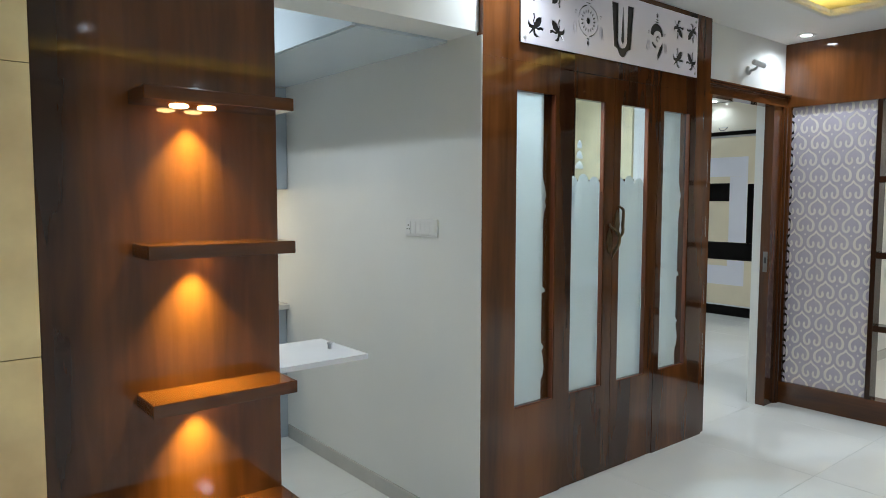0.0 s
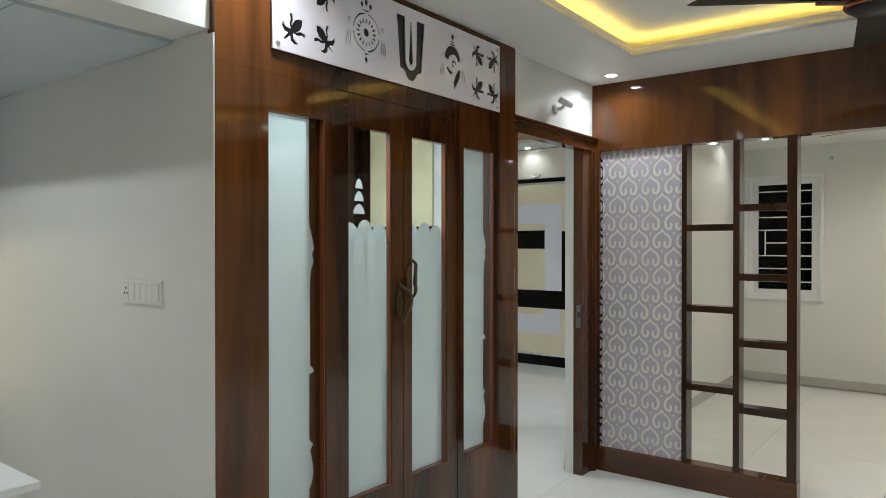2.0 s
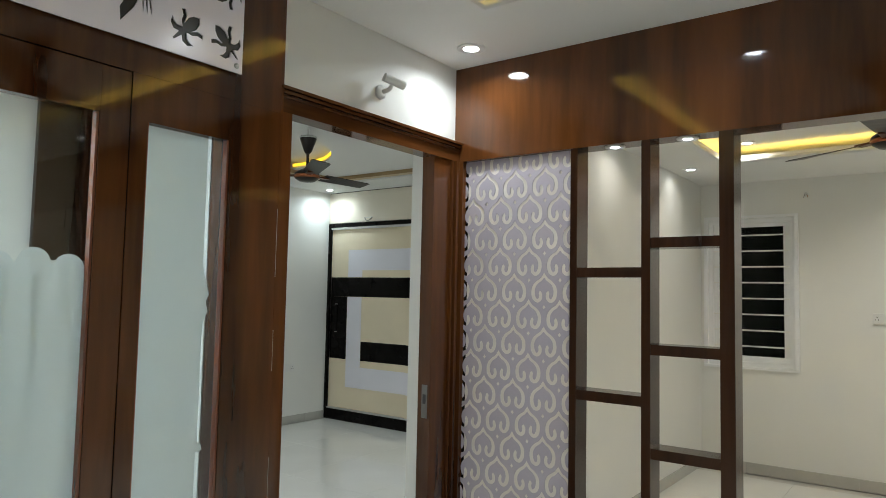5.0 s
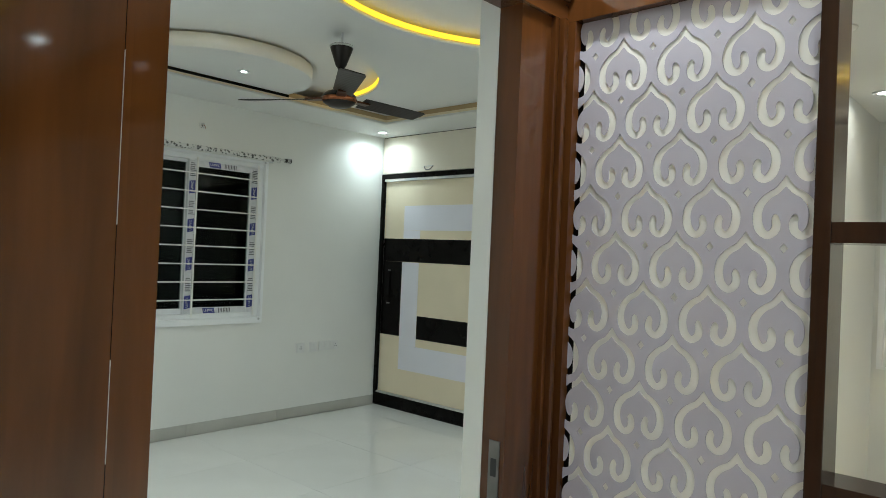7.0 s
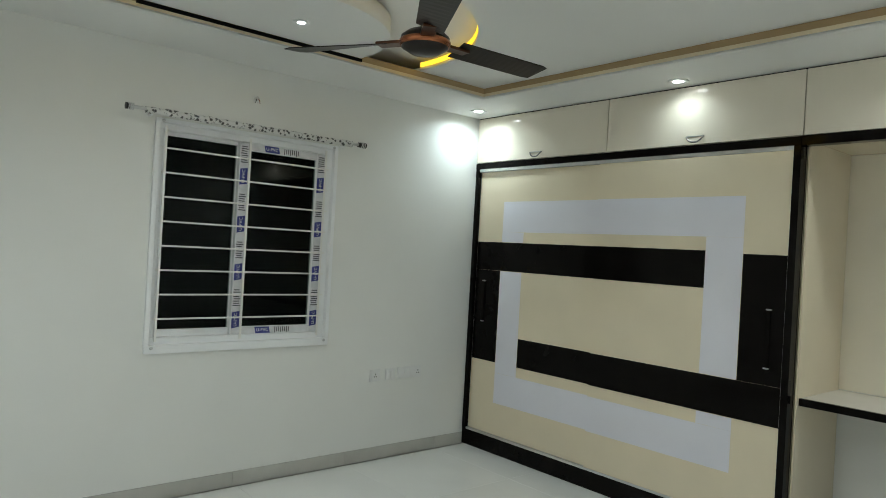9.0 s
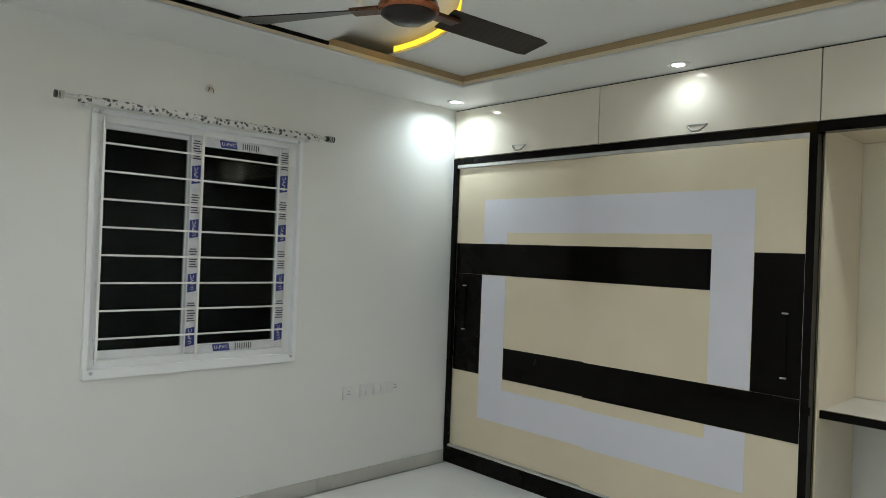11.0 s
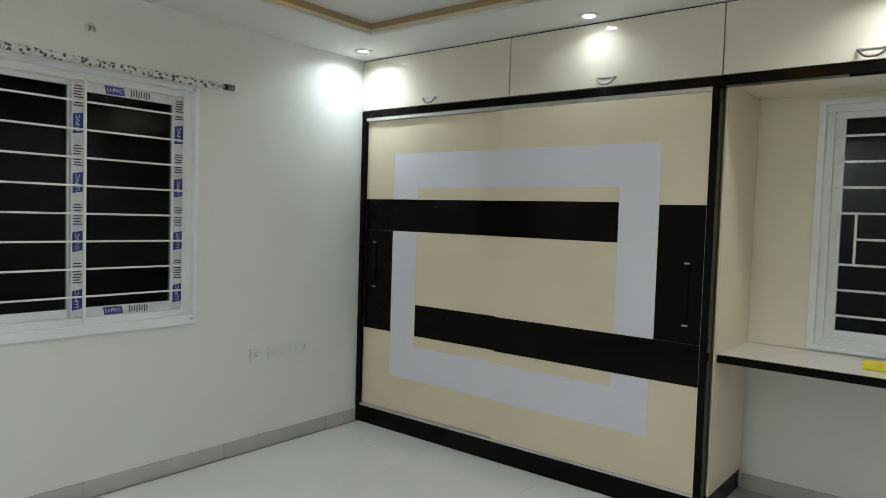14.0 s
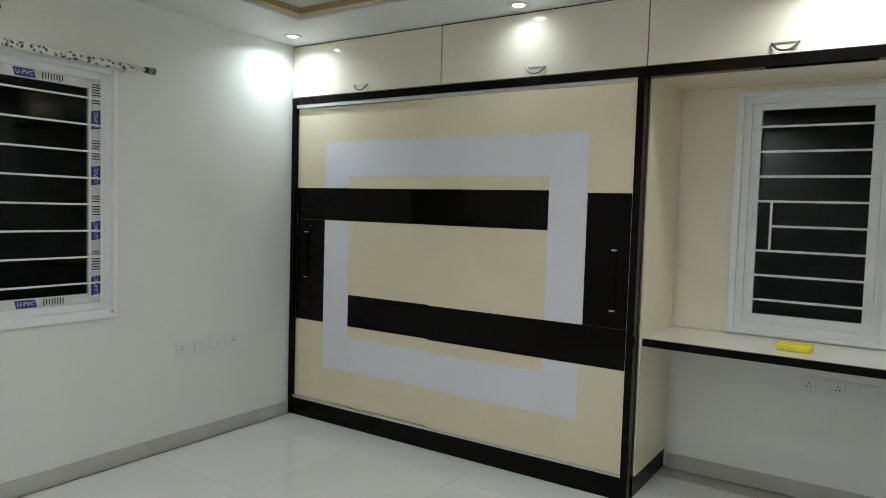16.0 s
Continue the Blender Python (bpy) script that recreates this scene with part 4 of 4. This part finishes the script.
# ---- windows ----
def film_tape(owner, m, length, width):
    """Printed protective film along a profile: u across, v along, from the middle."""
    bm = box(-width / 2, width / 2, -length / 2, length / 2, 0, 0.0008)
    bmesh.ops.transform(bm, verts=bm.verts[:], matrix=m)
    tape = part("protective_film", bm, FILM, owner, "white protective film printed in blue")
    n = max(1, round(length / 0.34))
    step = length / n
    blue, black = bmesh.new(), bmesh.new()
    for i in range(n):
        v = -length / 2 + step * (i + 0.30)
        t = plate([[(-width * 0.46, v - 0.055), (width * 0.46, v - 0.045), (width * 0.46, v + 0.055), (-width * 0.46, v + 0.045)]], 0.0006, m @ Matrix.Translation((0, 0, 0.0014)))
        merge(blue, t)
        for k in range(8):
            w = v + 0.085 + 0.014 * k
            if w < length / 2 - 0.01:
                t = plate([rect(-width * (0.36 if k % 2 else 0.42), width * (0.30 if k % 3 else 0.44), w, w + 0.006)], 0.0006, m @ Matrix.Translation((0, 0, 0.0014)))
                merge(black, t)
        t = lettering("U-PVC", 0.030, m @ Matrix.Translation((0, v, 0.0021)) @ Matrix.Rotation(radians(90), 4, "Z"))
        words = part("print_letters", t, PLASTIC, tape)
    part("blue_print", blue, FILMBLUE, tape)
    part("black_print", black, FILMBLACK, tape)


def sliding_window():
    ob = thing("window_bedroom", "white sliding window with security bars and film-wrapped sash", "window", kind="structure")
    x0, x1, z0, z1 = BW
    y = NY
    fr = bmesh.new()
    f = 0.040
    for b in ((x0, x1, z0, z0 + f), (x0, x1, z1 - f, z1), (x0, x0 + f, z0 + f, z1 - f), (x1 - f, x1, z0 + f, z1 - f)):
        add_box(fr, b[0], b[1], y + 0.02, y + 0.12, b[2], b[3], 0.003)
    part("window_frame", fr, UPVC, ob)
    tr = bmesh.new()
    for b in ((x0 - 0.02, x1 + 0.02, z0 - 0.045, z0 + 0.004), (x0 - 0.02, x1 + 0.02, z1 - 0.004, z1 + 0.018), (x0 - 0.022, x0 + 0.004, z0 + 0.0042, z1 - 0.0042), (x1 - 0.004, x1 + 0.022, z0 + 0.0042, z1 - 0.0042)):
        add_box(tr, b[0], b[1], y - 0.020, y + 0.019, b[2], b[3], 0.003)
    part("casing", tr, UPVC, ob)
    mid = 6.292
    sash = bmesh.new()
    for b in ((x0 + f, mid, z0 + f, z0 + f + 0.042), (x0 + f, mid, z1 - f - 0.024, z1 - f), (x0 + f, x0 + f + 0.025, z0 + f, z1 - f), (mid - 0.008, mid, z0 + f, z1 - f)):
        add_box(sash, b[0], b[1], y + 0.075, y + 0.105, b[2], b[3], 0.002)
    part("sash", sash, UPVC, ob)
    sash2 = bmesh.new()
    right = x1 - f
    for b in ((mid, right, z0 + f, z0 + f + 0.05), (mid, right, z1 - f - 0.05, z1 - f), (mid - 0.005, mid + 0.055, z0 + f, z1 - f), (right - 0.072, right, z0 + f, z1 - f)):
        add_box(sash2, b[0], b[1], y + 0.035, y + 0.070, b[2], b[3], 0.002)
    s2 = part("sash", sash2, UPVC, ob, "white sash still wrapped in printed film")
    cz = (z0 + z1) / 2
    h = z1 - z0 - 2 * f
    film_tape(s2, on_south_face(mid + 0.025, y + 0.0345, cz), h - 0.01, 0.054)
    film_tape(s2, on_south_face(right - 0.033, y + 0.0345, cz), h - 0.01, 0.062)
    w = right - mid - 0.135
    for z in (z0 + f + 0.025, z1 - f - 0.025):
        film_tape(s2, on_south_face((mid + right) / 2, y + 0.0345, z) @ Matrix.Rotation(radians(-90), 4, "Z"), w, 0.044)
    part("pane", box(x0 + f + 0.02, mid - 0.004, y + 0.085, y + 0.091, z0 + f + 0.02, z1 - f - 0.02), CLEAR, ob, "dark glass pane")
    part("pane", box(mid + 0.045, right - 0.045, y + 0.049, y + 0.055, z0 + f + 0.04, z1 - f - 0.04), CLEAR, ob, "dark glass pane")
    for i in range(8):
        z = 1.047 + 0.1414 * i
        part("security_bar", box(x0 + 0.03, x1 - 0.03, y + 0.004, y + 0.012, z - 0.0050, z + 0.0050, 0.002), BARWHITE, ob)
    for x in (x0 + 0.045, mid + 0.046, x1 - 0.060):
        part("bar_upright", box(x - 0.007, x + 0.007, y - 0.002, y + 0.0035, z0 + 0.02, z1 - 0.02, 0.001), BARWHITE, ob)
    for x in (x0 + 0.02, x1 - 0.012):
        for z in (z0 - 0.012, z1 + 0.004):
            part("screw_cap", lathe([(0.010, 0), (0.009, 0.004), (0.004, 0.006)], (0, 0, 0), 12), STEEL, ob).matrix_basis = Matrix.Translation((x, y - 0.0201, z)) @ pose(0, 0, 0, 90)
    return ob


sliding_window()


def casement(name, y0, y1, z0, z1, label):
    ob = thing(name, label, "window", kind="structure")
    x = EX
    fr = bmesh.new()
    f = 0.042
    for b in ((y0, y1, z0, z0 + f), (y0, y1, z1 - f, z1), (y0, y0 + f, z0 + f, z1 - f), (y1 - f, y1, z0 + f, z1 - f)):
        add_box(fr, x + 0.02, x + 0.09, b[0], b[1], b[2], b[3], 0.003)
    part("window_frame", fr, UPVC, ob)
    tr = bmesh.new()
    for b in ((y0 - 0.03, y1 + 0.03, z0 - 0.018, z0 + 0.004), (y0 - 0.03, y1 + 0.03, z1 - 0.004, z1 + 0.02), (y0 - 0.03, y0 + 0.004, z0 + 0.0042, z1 - 0.0042), (y1 - 0.004, y1 + 0.03, z0 + 0.0042, z1 - 0.0042)):
        add_box(tr, x - 0.020, x + 0.019, b[0], b[1], b[2], b[3], 0.002)
    part("casing", tr, UPVC, ob)
    a0, a1, c0, c1 = y0 + f, y1 - f, z0 + f, z1 - f
    sash = bmesh.new()
    s = 0.05
    for b in ((a0, a1, c0, c0 + s), (a0, a1, c1 - 0.034, c1), (a0, a0 + s, c0 + s, c1 - 0.034), (a1 - s, a1, c0 + s, c1 - 0.034)):
        add_box(sash, x + 0.035, x + 0.075, b[0], b[1], b[2], b[3], 0.004)
    part("sash", sash, UPVC, ob)
    part("pane", box(x + 0.05, x + 0.056, a0 + s - 0.01, a1 - s + 0.01, c0 + s - 0.01, c1 - 0.03), CLEAR, ob, "dark glass pane")
    zs = [z0 + 0.176 + 0.1364 * i for i in range(8)]
    for i, z in enumerate(zs):
        end = a1 - 0.118 if i == 3 else a1 - 0.005
        part("security_bar", box(x + 0.012, x + 0.024, a0 + 0.005, end, z - 0.006, z + 0.006, 0.002), BARWHITE, ob)
    part("bar_upright", box(x + 0.012, x + 0.024, a1 - 0.130, a1 - 0.118, zs[2] + 0.0065, zs[4] - 0.0065, 0.002), BARWHITE, ob)
    hz = (z0 + z1) / 2 - 0.02
    part("handle", tube([(x + 0.03, a1 - 0.028, hz + 0.06), (x + 0.012, a1 - 0.028, hz + 0.05), (x + 0.008, a1 - 0.030, hz), (x + 0.010, a1 - 0.030, hz - 0.06)], 0.008), UPVC, ob, "white lever handle")
    return ob


casement("window_desk", *EW, "white casement window with security bars over the desk")
casement("window_room", *RW, "white casement window with security bars, dark outside")
# Dark sheets added beyond the windows to make the night black.
solid("backdrop", box(2.0, 14.0, NY + 8.0, NY + 8.2, -6, 9), NIGHT, "plain dark sheet standing in for the night outside", "backdrop", kind="structure")
solid("backdrop", box(EX + 8.0, EX + 8.2, -6.0, 12.0, -6, 9), NIGHT, "plain dark sheet standing in for the night outside", "backdrop", kind="structure")


def curtain_rod():
    ob = thing("curtain_rod", "curtain rod wrapped in printed paper with striped finials", "curtain rod")
    y, z = NY - 0.075, 2.226
    bm = bmesh.new()
    seg, n = 14, 60
    rings = []
    for i in range(n + 1):
        x = 5.68 + (7.03 - 5.68) * i / n
        r = 0.016 + 0.004 * noise.noise((x * 14, 0, 0))
        rings.append([bm.verts.new((x, y + r * (1 + 0.3 * noise.noise((x * 20, k, 1))) * math.cos(6.28318 * k / seg), z - 0.004 + r * 1.25 * math.sin(6.28318 * k / seg))) for k in range(seg)])
    for a, b in zip(rings, rings[1:]):
        for k in range(seg):
            bm.faces.new((a[k], a[(k + 1) % seg], b[(k + 1) % seg], b[k])).smooth = True
    part("wrapped_tube", bm, WRAP, ob, "tube wrapped in black and white printed paper")
    part("rod", cyl((5.60, y, z), (7.12, y, z), 0.010), STEEL, ob)
    for s, x in ((-1, 5.615), (1, 7.10)):
        fin = part("finial", cyl((x - 0.02, y, z), (x + 0.04 * s, y, z), 0.016, 0.019), BLACKMETAL, ob, "black finial with silver rings")
        for k in range(3):
            part("ring", cyl((x + s * 0.012 * k, y, z), (x + s * (0.012 * k + 0.005), y, z), 0.0205), STEEL, fin)
    for x in (5.72, 6.98):
        part("bracket", tube([(x, NY - 0.001, z - 0.02), (x, NY - 0.04, z - 0.025), (x, y, z - 0.014)], 0.007), UPVC, ob)
    return ob


curtain_rod()


def ceiling_rose(x, y, z, name, label, m):
    ob = thing(name, label, "socket")
    for i, (r, h0, h1, mat) in enumerate(((0.026, 0, 0.006, PLASTIC), (0.014, 0.006, 0.020, STEEL))):
        bm = cyl((0, 0, h0), (0, 0, h1), r)
        bmesh.ops.transform(bm, verts=bm.verts[:], matrix=m)
        part("cover" if i == 0 else "terminal", bm, mat, ob)
    for k in range(3):
        bm = tube([(0.006 * (k - 1), 0, 0.015), (0.010 * (k - 1), -0.012, 0.028), (0.016 * (k - 1), -0.030, 0.024)], 0.0022)
        bmesh.ops.transform(bm, verts=bm.verts[:], matrix=m)
        part("wire_end", bm, (BLACKMETAL, STEEL, COPPER)[k], ob)
    return ob


ceiling_rose(0, 0, 0, "light_point", "round wall light point with bare wire ends", on_south_face(6.356, NY - 0.0005, 2.415))
ceiling_rose(0, 0, 0, "light_point", "round wall light point with bare wire ends", on_west_face(EX - 0.0005, 1.558, 2.342))
switchboard("wall_socket", "white three-pin socket plate low on the bedroom wall", on_south_face(7.378, NY - 0.0005, 0.604), 0.085, 0.085, 1, (0,))
switchboard("switchboard", "white two-gang switch plate between two sockets", on_south_face(7.515, NY - 0.0005, 0.606), 0.085, 0.085, 2)
switchboard("switchboard", "long white switch and socket plate low on the bedroom wall", on_south_face(7.692, NY - 0.0005, 0.609), 0.225, 0.085, 4, (3,))
switchboard("switchboard", "white socket plate under the desk", on_west_face(EX - 0.0005, 3.09, 0.62), 0.36, 0.085, 5, (0, 2))
switchboard("switchboard", "white switch plate beside the window of the next room", on_west_face(EX - 0.0005, 0.995, 1.33), 0.22, 0.085, 6, (0,))
switchboard("switchboard", "white switch plate in the next room", on_south_face(7.2, WY - 0.0005, 0.78), 0.13, 0.085, 3, (1,))


# ---- wardrobe ----
WX = 8.266
WY0, WY1 = 3.978, 6.468


def wardrobe():
    ob = thing("wardrobe", "sliding wardrobe in cream, white and espresso geometric laminate", "wardrobe")
    part("carcass", box(WX + 0.075, EX - 0.003, WY0 + 0.003, NY - 0.004, 0.1, 2.19), CREAM, ob)
    part("plinth", box(WX, WX + 0.075, WY0 + 0.001, WY1 + 0.014, 0.0, 0.118, 0.002), ESPRESSO, ob)
    part("side_plinth", box(WX + 0.0755, EX - 0.004, WY0 - 0.006, WY0 + 0.002, 0.0, 0.118), ESPRESSO, ob)
    part("side_frame", box(WX - 0.002, WX + 0.075, WY0, WY0 + 0.038, 0.1185, 2.20, 0.002), ESPRESSO, ob)
    part("side_frame", box(WX - 0.002, WX + 0.075, WY1 - 0.022, WY1 + 0.014, 0.1185, 2.20, 0.002), ESPRESSO, ob)
    part("top_frame", box(WX - 0.004, WX + 0.075, WY0, WY1 + 0.014, 2.2005, 2.246, 0.002), ESPRESSO, ob)
    part("top_track", box(WX + 0.004, WX + 0.074, WY0 + 0.039, WY1 - 0.023, 2.178, 2.1995), ALU, ob, "aluminium sliding track")
    part("bottom_track", box(WX + 0.004, WX + 0.074, WY0 + 0.039, WY1 - 0.023, 0.1195, 0.134), ALU, ob, "aluminium sliding track")
    S = 5.268
    a, b = WY0 + 0.040, WY1 - 0.024
    zs0, zs1 = 0.136, 2.176
    # pattern pieces as (y0, y1, z0, z1)
    white = [(4.262, 6.166, 1.703, 1.938), (5.944, 6.166, 1.625, 1.703), (4.262, 4.485, 0.905, 1.703),
             (5.944, 6.166, 0.612, 1.400), (4.275, 6.166, 0.378, 0.612), (4.275, 4.49, 0.612, 0.685)]
    black = [(4.485, b, 1.402, 1.623), (6.168, b, 0.690, 1.402), (a, 5.942, 0.687, 0.903), (a, 4.260, 0.903, 1.612)]
    for lo, hi, x in ((S, b, WX + 0.030), (a, S + 0.004, WX + 0.004)):
        d = part("sliding_door", box(x, x + 0.024, lo, hi, zs0, zs1, 0.001), CREAM, ob)
        for pieces, mat, name in ((white, BLUEWHITE, "white_inlay"), (black, ESPRESSO, "espresso_inlay")):
            for y0, y1, z0, z1 in pieces:
                near = 0.012 if lo == S else 0.0
                p0, p1 = max(y0 + near, lo), min(y1 + near, hi)
                if p1 - p0 > 0.01:
                    part(name, box(x - 0.0012, x - 0.0001, p0 + 0.0004, p1 - 0.0004, z0 + 0.0004, z1 - 0.0004), mat, d)
        part("edge_profile", box(x - 0.002, x + 0.024, (hi + 0.0005) if lo == S else (lo - 0.008), (hi + 0.0085) if lo == S else (lo - 0.0005), zs0, zs1), ALU, d, "aluminium edge profile")
        hy = 6.345 if lo == S else 4.098
        h = part("handle", box(x - 0.014, x - 0.0015, hy - 0.012, hy + 0.012, 1.0, 1.31, 0.003), ESPRESSO, d, "black bar handle with steel ends")
        for z0 in (0.992, 1.3105):
            part("handle_cap", box(x - 0.016, x - 0.0015, hy - 0.014, hy + 0.014, z0, z0 + 0.008, 0.001), STEEL, h)
    return ob


wardrobe()


def loft_unit(y0, y1, hy):
    ob = thing("loft_cabinet", "pale cream glossy loft cabinet over the wardrobe", "cabinet", "loft cabinets")
    part("body", box(WX + 0.024, EX - 0.003, y0, y1 - 0.001, 2.25, BC - 0.001), LOFTCREAM, ob)
    part("door", box(WX, WX + 0.021, y0 + 0.002, y1 - 0.003, 2.252, BC - 0.008, 0.0015), LOFTCREAM, ob)
    bm = tube([(WX - 0.004, hy - 0.057, 2.299), (WX - 0.012, hy - 0.044, 2.282), (WX - 0.016, hy - 0.022, 2.266), (WX - 0.017, hy, 2.263), (WX - 0.016, hy + 0.022, 2.266), (WX - 0.012, hy + 0.044, 2.282), (WX - 0.004, hy + 0.057, 2.299)], 0.0048)
    part("handle", bm, DARKSTEEL, ob, "curved grey steel handle")
    part("handle_base", box(WX - 0.004, WX - 0.0005, hy - 0.056, hy + 0.056, 2.296, 2.303, 0.001), STEEL, ob)
    return ob


for y0, y1, hy in ((5.224, 6.482, 5.852), (3.972, 5.223, 4.588), (2.70, 3.971, 3.345)):
    loft_unit(y0, y1, hy)
# Shade between loft doors and ceiling, painted as a near-black strip.
structure("loft_gap_shade_strip", [(WX + 0.012, WX + 0.022, 2.52, 6.482, BC - 0.0075, BC - 0.0005)], ESPRESSO, "dark strip with the shade above the loft cabinets in its colour", "trim")
solid("loft_end_panel", box(WX, EX - 0.003, WB + 0.002, 2.699, 2.25, BC - 0.008), LOFTCREAM, "pale cream loft end panel", "panel")
nic = thing("desk_niche", "cream-lined niche with an espresso lintel over the desk", "niche")
part("lintel", box(WX - 0.004, WX + 0.06, WB + 0.002, WY0 - 0.001, 2.197, 2.2485, 0.002), ESPRESSO, nic)
part("soffit", box(WX + 0.061, EX - 0.002, WB + 0.002, WY0 - 0.001, 2.228, 2.2485), CREAM, nic)
part("side_panel", box(WX + 0.076, EX - 0.004, WY0 - 0.016, WY0 - 0.0065, 0.1185, 2.227), CREAM, nic, "cream side panel")
for y0, y1, z0, z1 in ((EW[1] + 0.031, WY0 - 0.017, 0.853, 2.227), (WB + 0.003, EW[0] - 0.031, 0.853, 2.227), (EW[0] - 0.0305, EW[1] + 0.0305, EW[3] + 0.021, 2.227)):
    part("back_board", box(EX - 0.006, EX - 0.0015, y0, y1, z0, z1), BACKBOARD, nic, "cream back board round the window")
part("niche_light", lathe([(0.035, 0), (0.035, -0.004), (0.02, -0.006), (0.003, -0.006)], (WX + 0.16, 3.55, 2.228), 24), STEEL, nic, "small unlit round niche lamp")
desk = thing("desk", "cream desk board with a black front edge fixed in the niche", "desk")
part("board", box(WX + 0.124, EX - 0.003, WB + 0.003, WY0 - 0.017, 0.816, 0.850), COUNTER, desk)
part("front_edge", box(WX + 0.100, WX + 0.1235, WB + 0.003, WY0 - 0.017, 0.812, 0.852, 0.002), ESPRESSO, desk, "black front edge")
sp = solid("sponge", box(8.55, 8.66, 3.19, 3.35, 0.8505, 0.884, 0.008), SPONGE, "yellow cleaning sponge lying on the desk", "sponge")
for v in sp.data.vertices:
    v.co.z += 0.006 * noise.noise(v.co * 18) * (1 if v.co.z > 0.86 else 0)


# ---- skirtings and floor tiles ----
def skirting(name, runs, label, base=0.0):
    ob = thing(name, label, "skirting", kind="structure")
    for axis, fixed, d, start, end, first in runs:
        cuts = [start] + [first + 0.82 * k for k in range(-12, 14) if start + 0.02 < first + 0.82 * k < end - 0.02] + [end]
        for a, b in zip(cuts, cuts[1:]):
            lo, hi = sorted((fixed, fixed + d))
            bm = box(a + 0.0008, b - 0.0008, lo, hi, base - 0.006, base + 0.085, 0.0015) if axis == "x" else box(lo, hi, a + 0.0008, b - 0.0008, base - 0.006, base + 0.085, 0.0015)
            part("skirting_tile", bm, SKIRT, ob)


skirting("baseboard_bedroom", [("x", NY - 0.0005, -0.01, 4.08, WX - 0.001, 7.157), ("y", EX - 0.0005, -0.01, WB + 0.01, WY0 - 0.02, 3.3), ("x", WB + 0.0005, 0.01, DX1 + 0.01, EX - 0.02, 5.6), ("y", 4.0755, 0.01, WB + 0.01, NY - 0.02, 3.3)], "grey tile skirting round the bedroom")
skirting("baseboard_room", [("x", WY - 0.0005, -0.01, JX + 0.11, EX - 0.012, 5.6), ("y", EX - 0.0005, -0.01, -3.1, WY - 0.012, 0.4)], "grey tile skirting in the next room")
skirting("baseboard_nook", [("y", NX - 0.0005, -0.01, WY + 0.01, 4.23, 3.2)], "grey tile skirting in the kitchen", KZ)

TILE_X, TILE_Y = 7.157 - 0.8 * 12, 5.65 - 0.8 * 12
tile_mesh = {}
floor_tiles = thing("floor_tiles", "glossy white vitrified floor tiles with fine joints", "floor tile", kind="structure")


def lay_tile(x0, x1, y0, y1, z):
    if x1 - x0 < 0.02 or y1 - y0 < 0.02:
        return
    key = (round(x1 - x0, 3), round(y1 - y0, 3))
    if key not in tile_mesh:
        tile_mesh[key] = mesh_of("floor_tile", box(0.0009, key[0] - 0.0009, 0.0009, key[1] - 0.0009, -0.012, 0.0, 0.0005), TILE)
    t = new("floor_tile", tile_mesh[key])
    t.location = (x0, y0, z)
    t.parent = floor_tiles


for i in range(14):
    for j in range(13):
        x0, y0 = TILE_X + 0.8 * i, TILE_Y + 0.8 * j
        x1, y1 = x0 + 0.8, y0 + 0.8
        x0, x1, y0, y1 = max(x0, -2.2), min(x1, EX), max(y0, -3.2), min(y1, NY)
        if x0 >= NX or y1 <= WY:
            lay_tile(x0, x1, y0, y1, 0)
            continue
        lay_tile(x0, x1, y0, WY, 0)
        y0 = max(y0, WY)
        lay_tile(max(x0, NX), x1, y0, y1, 0)
        lay_tile(max(x0, -0.3), min(x1, NX), y0, min(y1, 4.75), KZ)
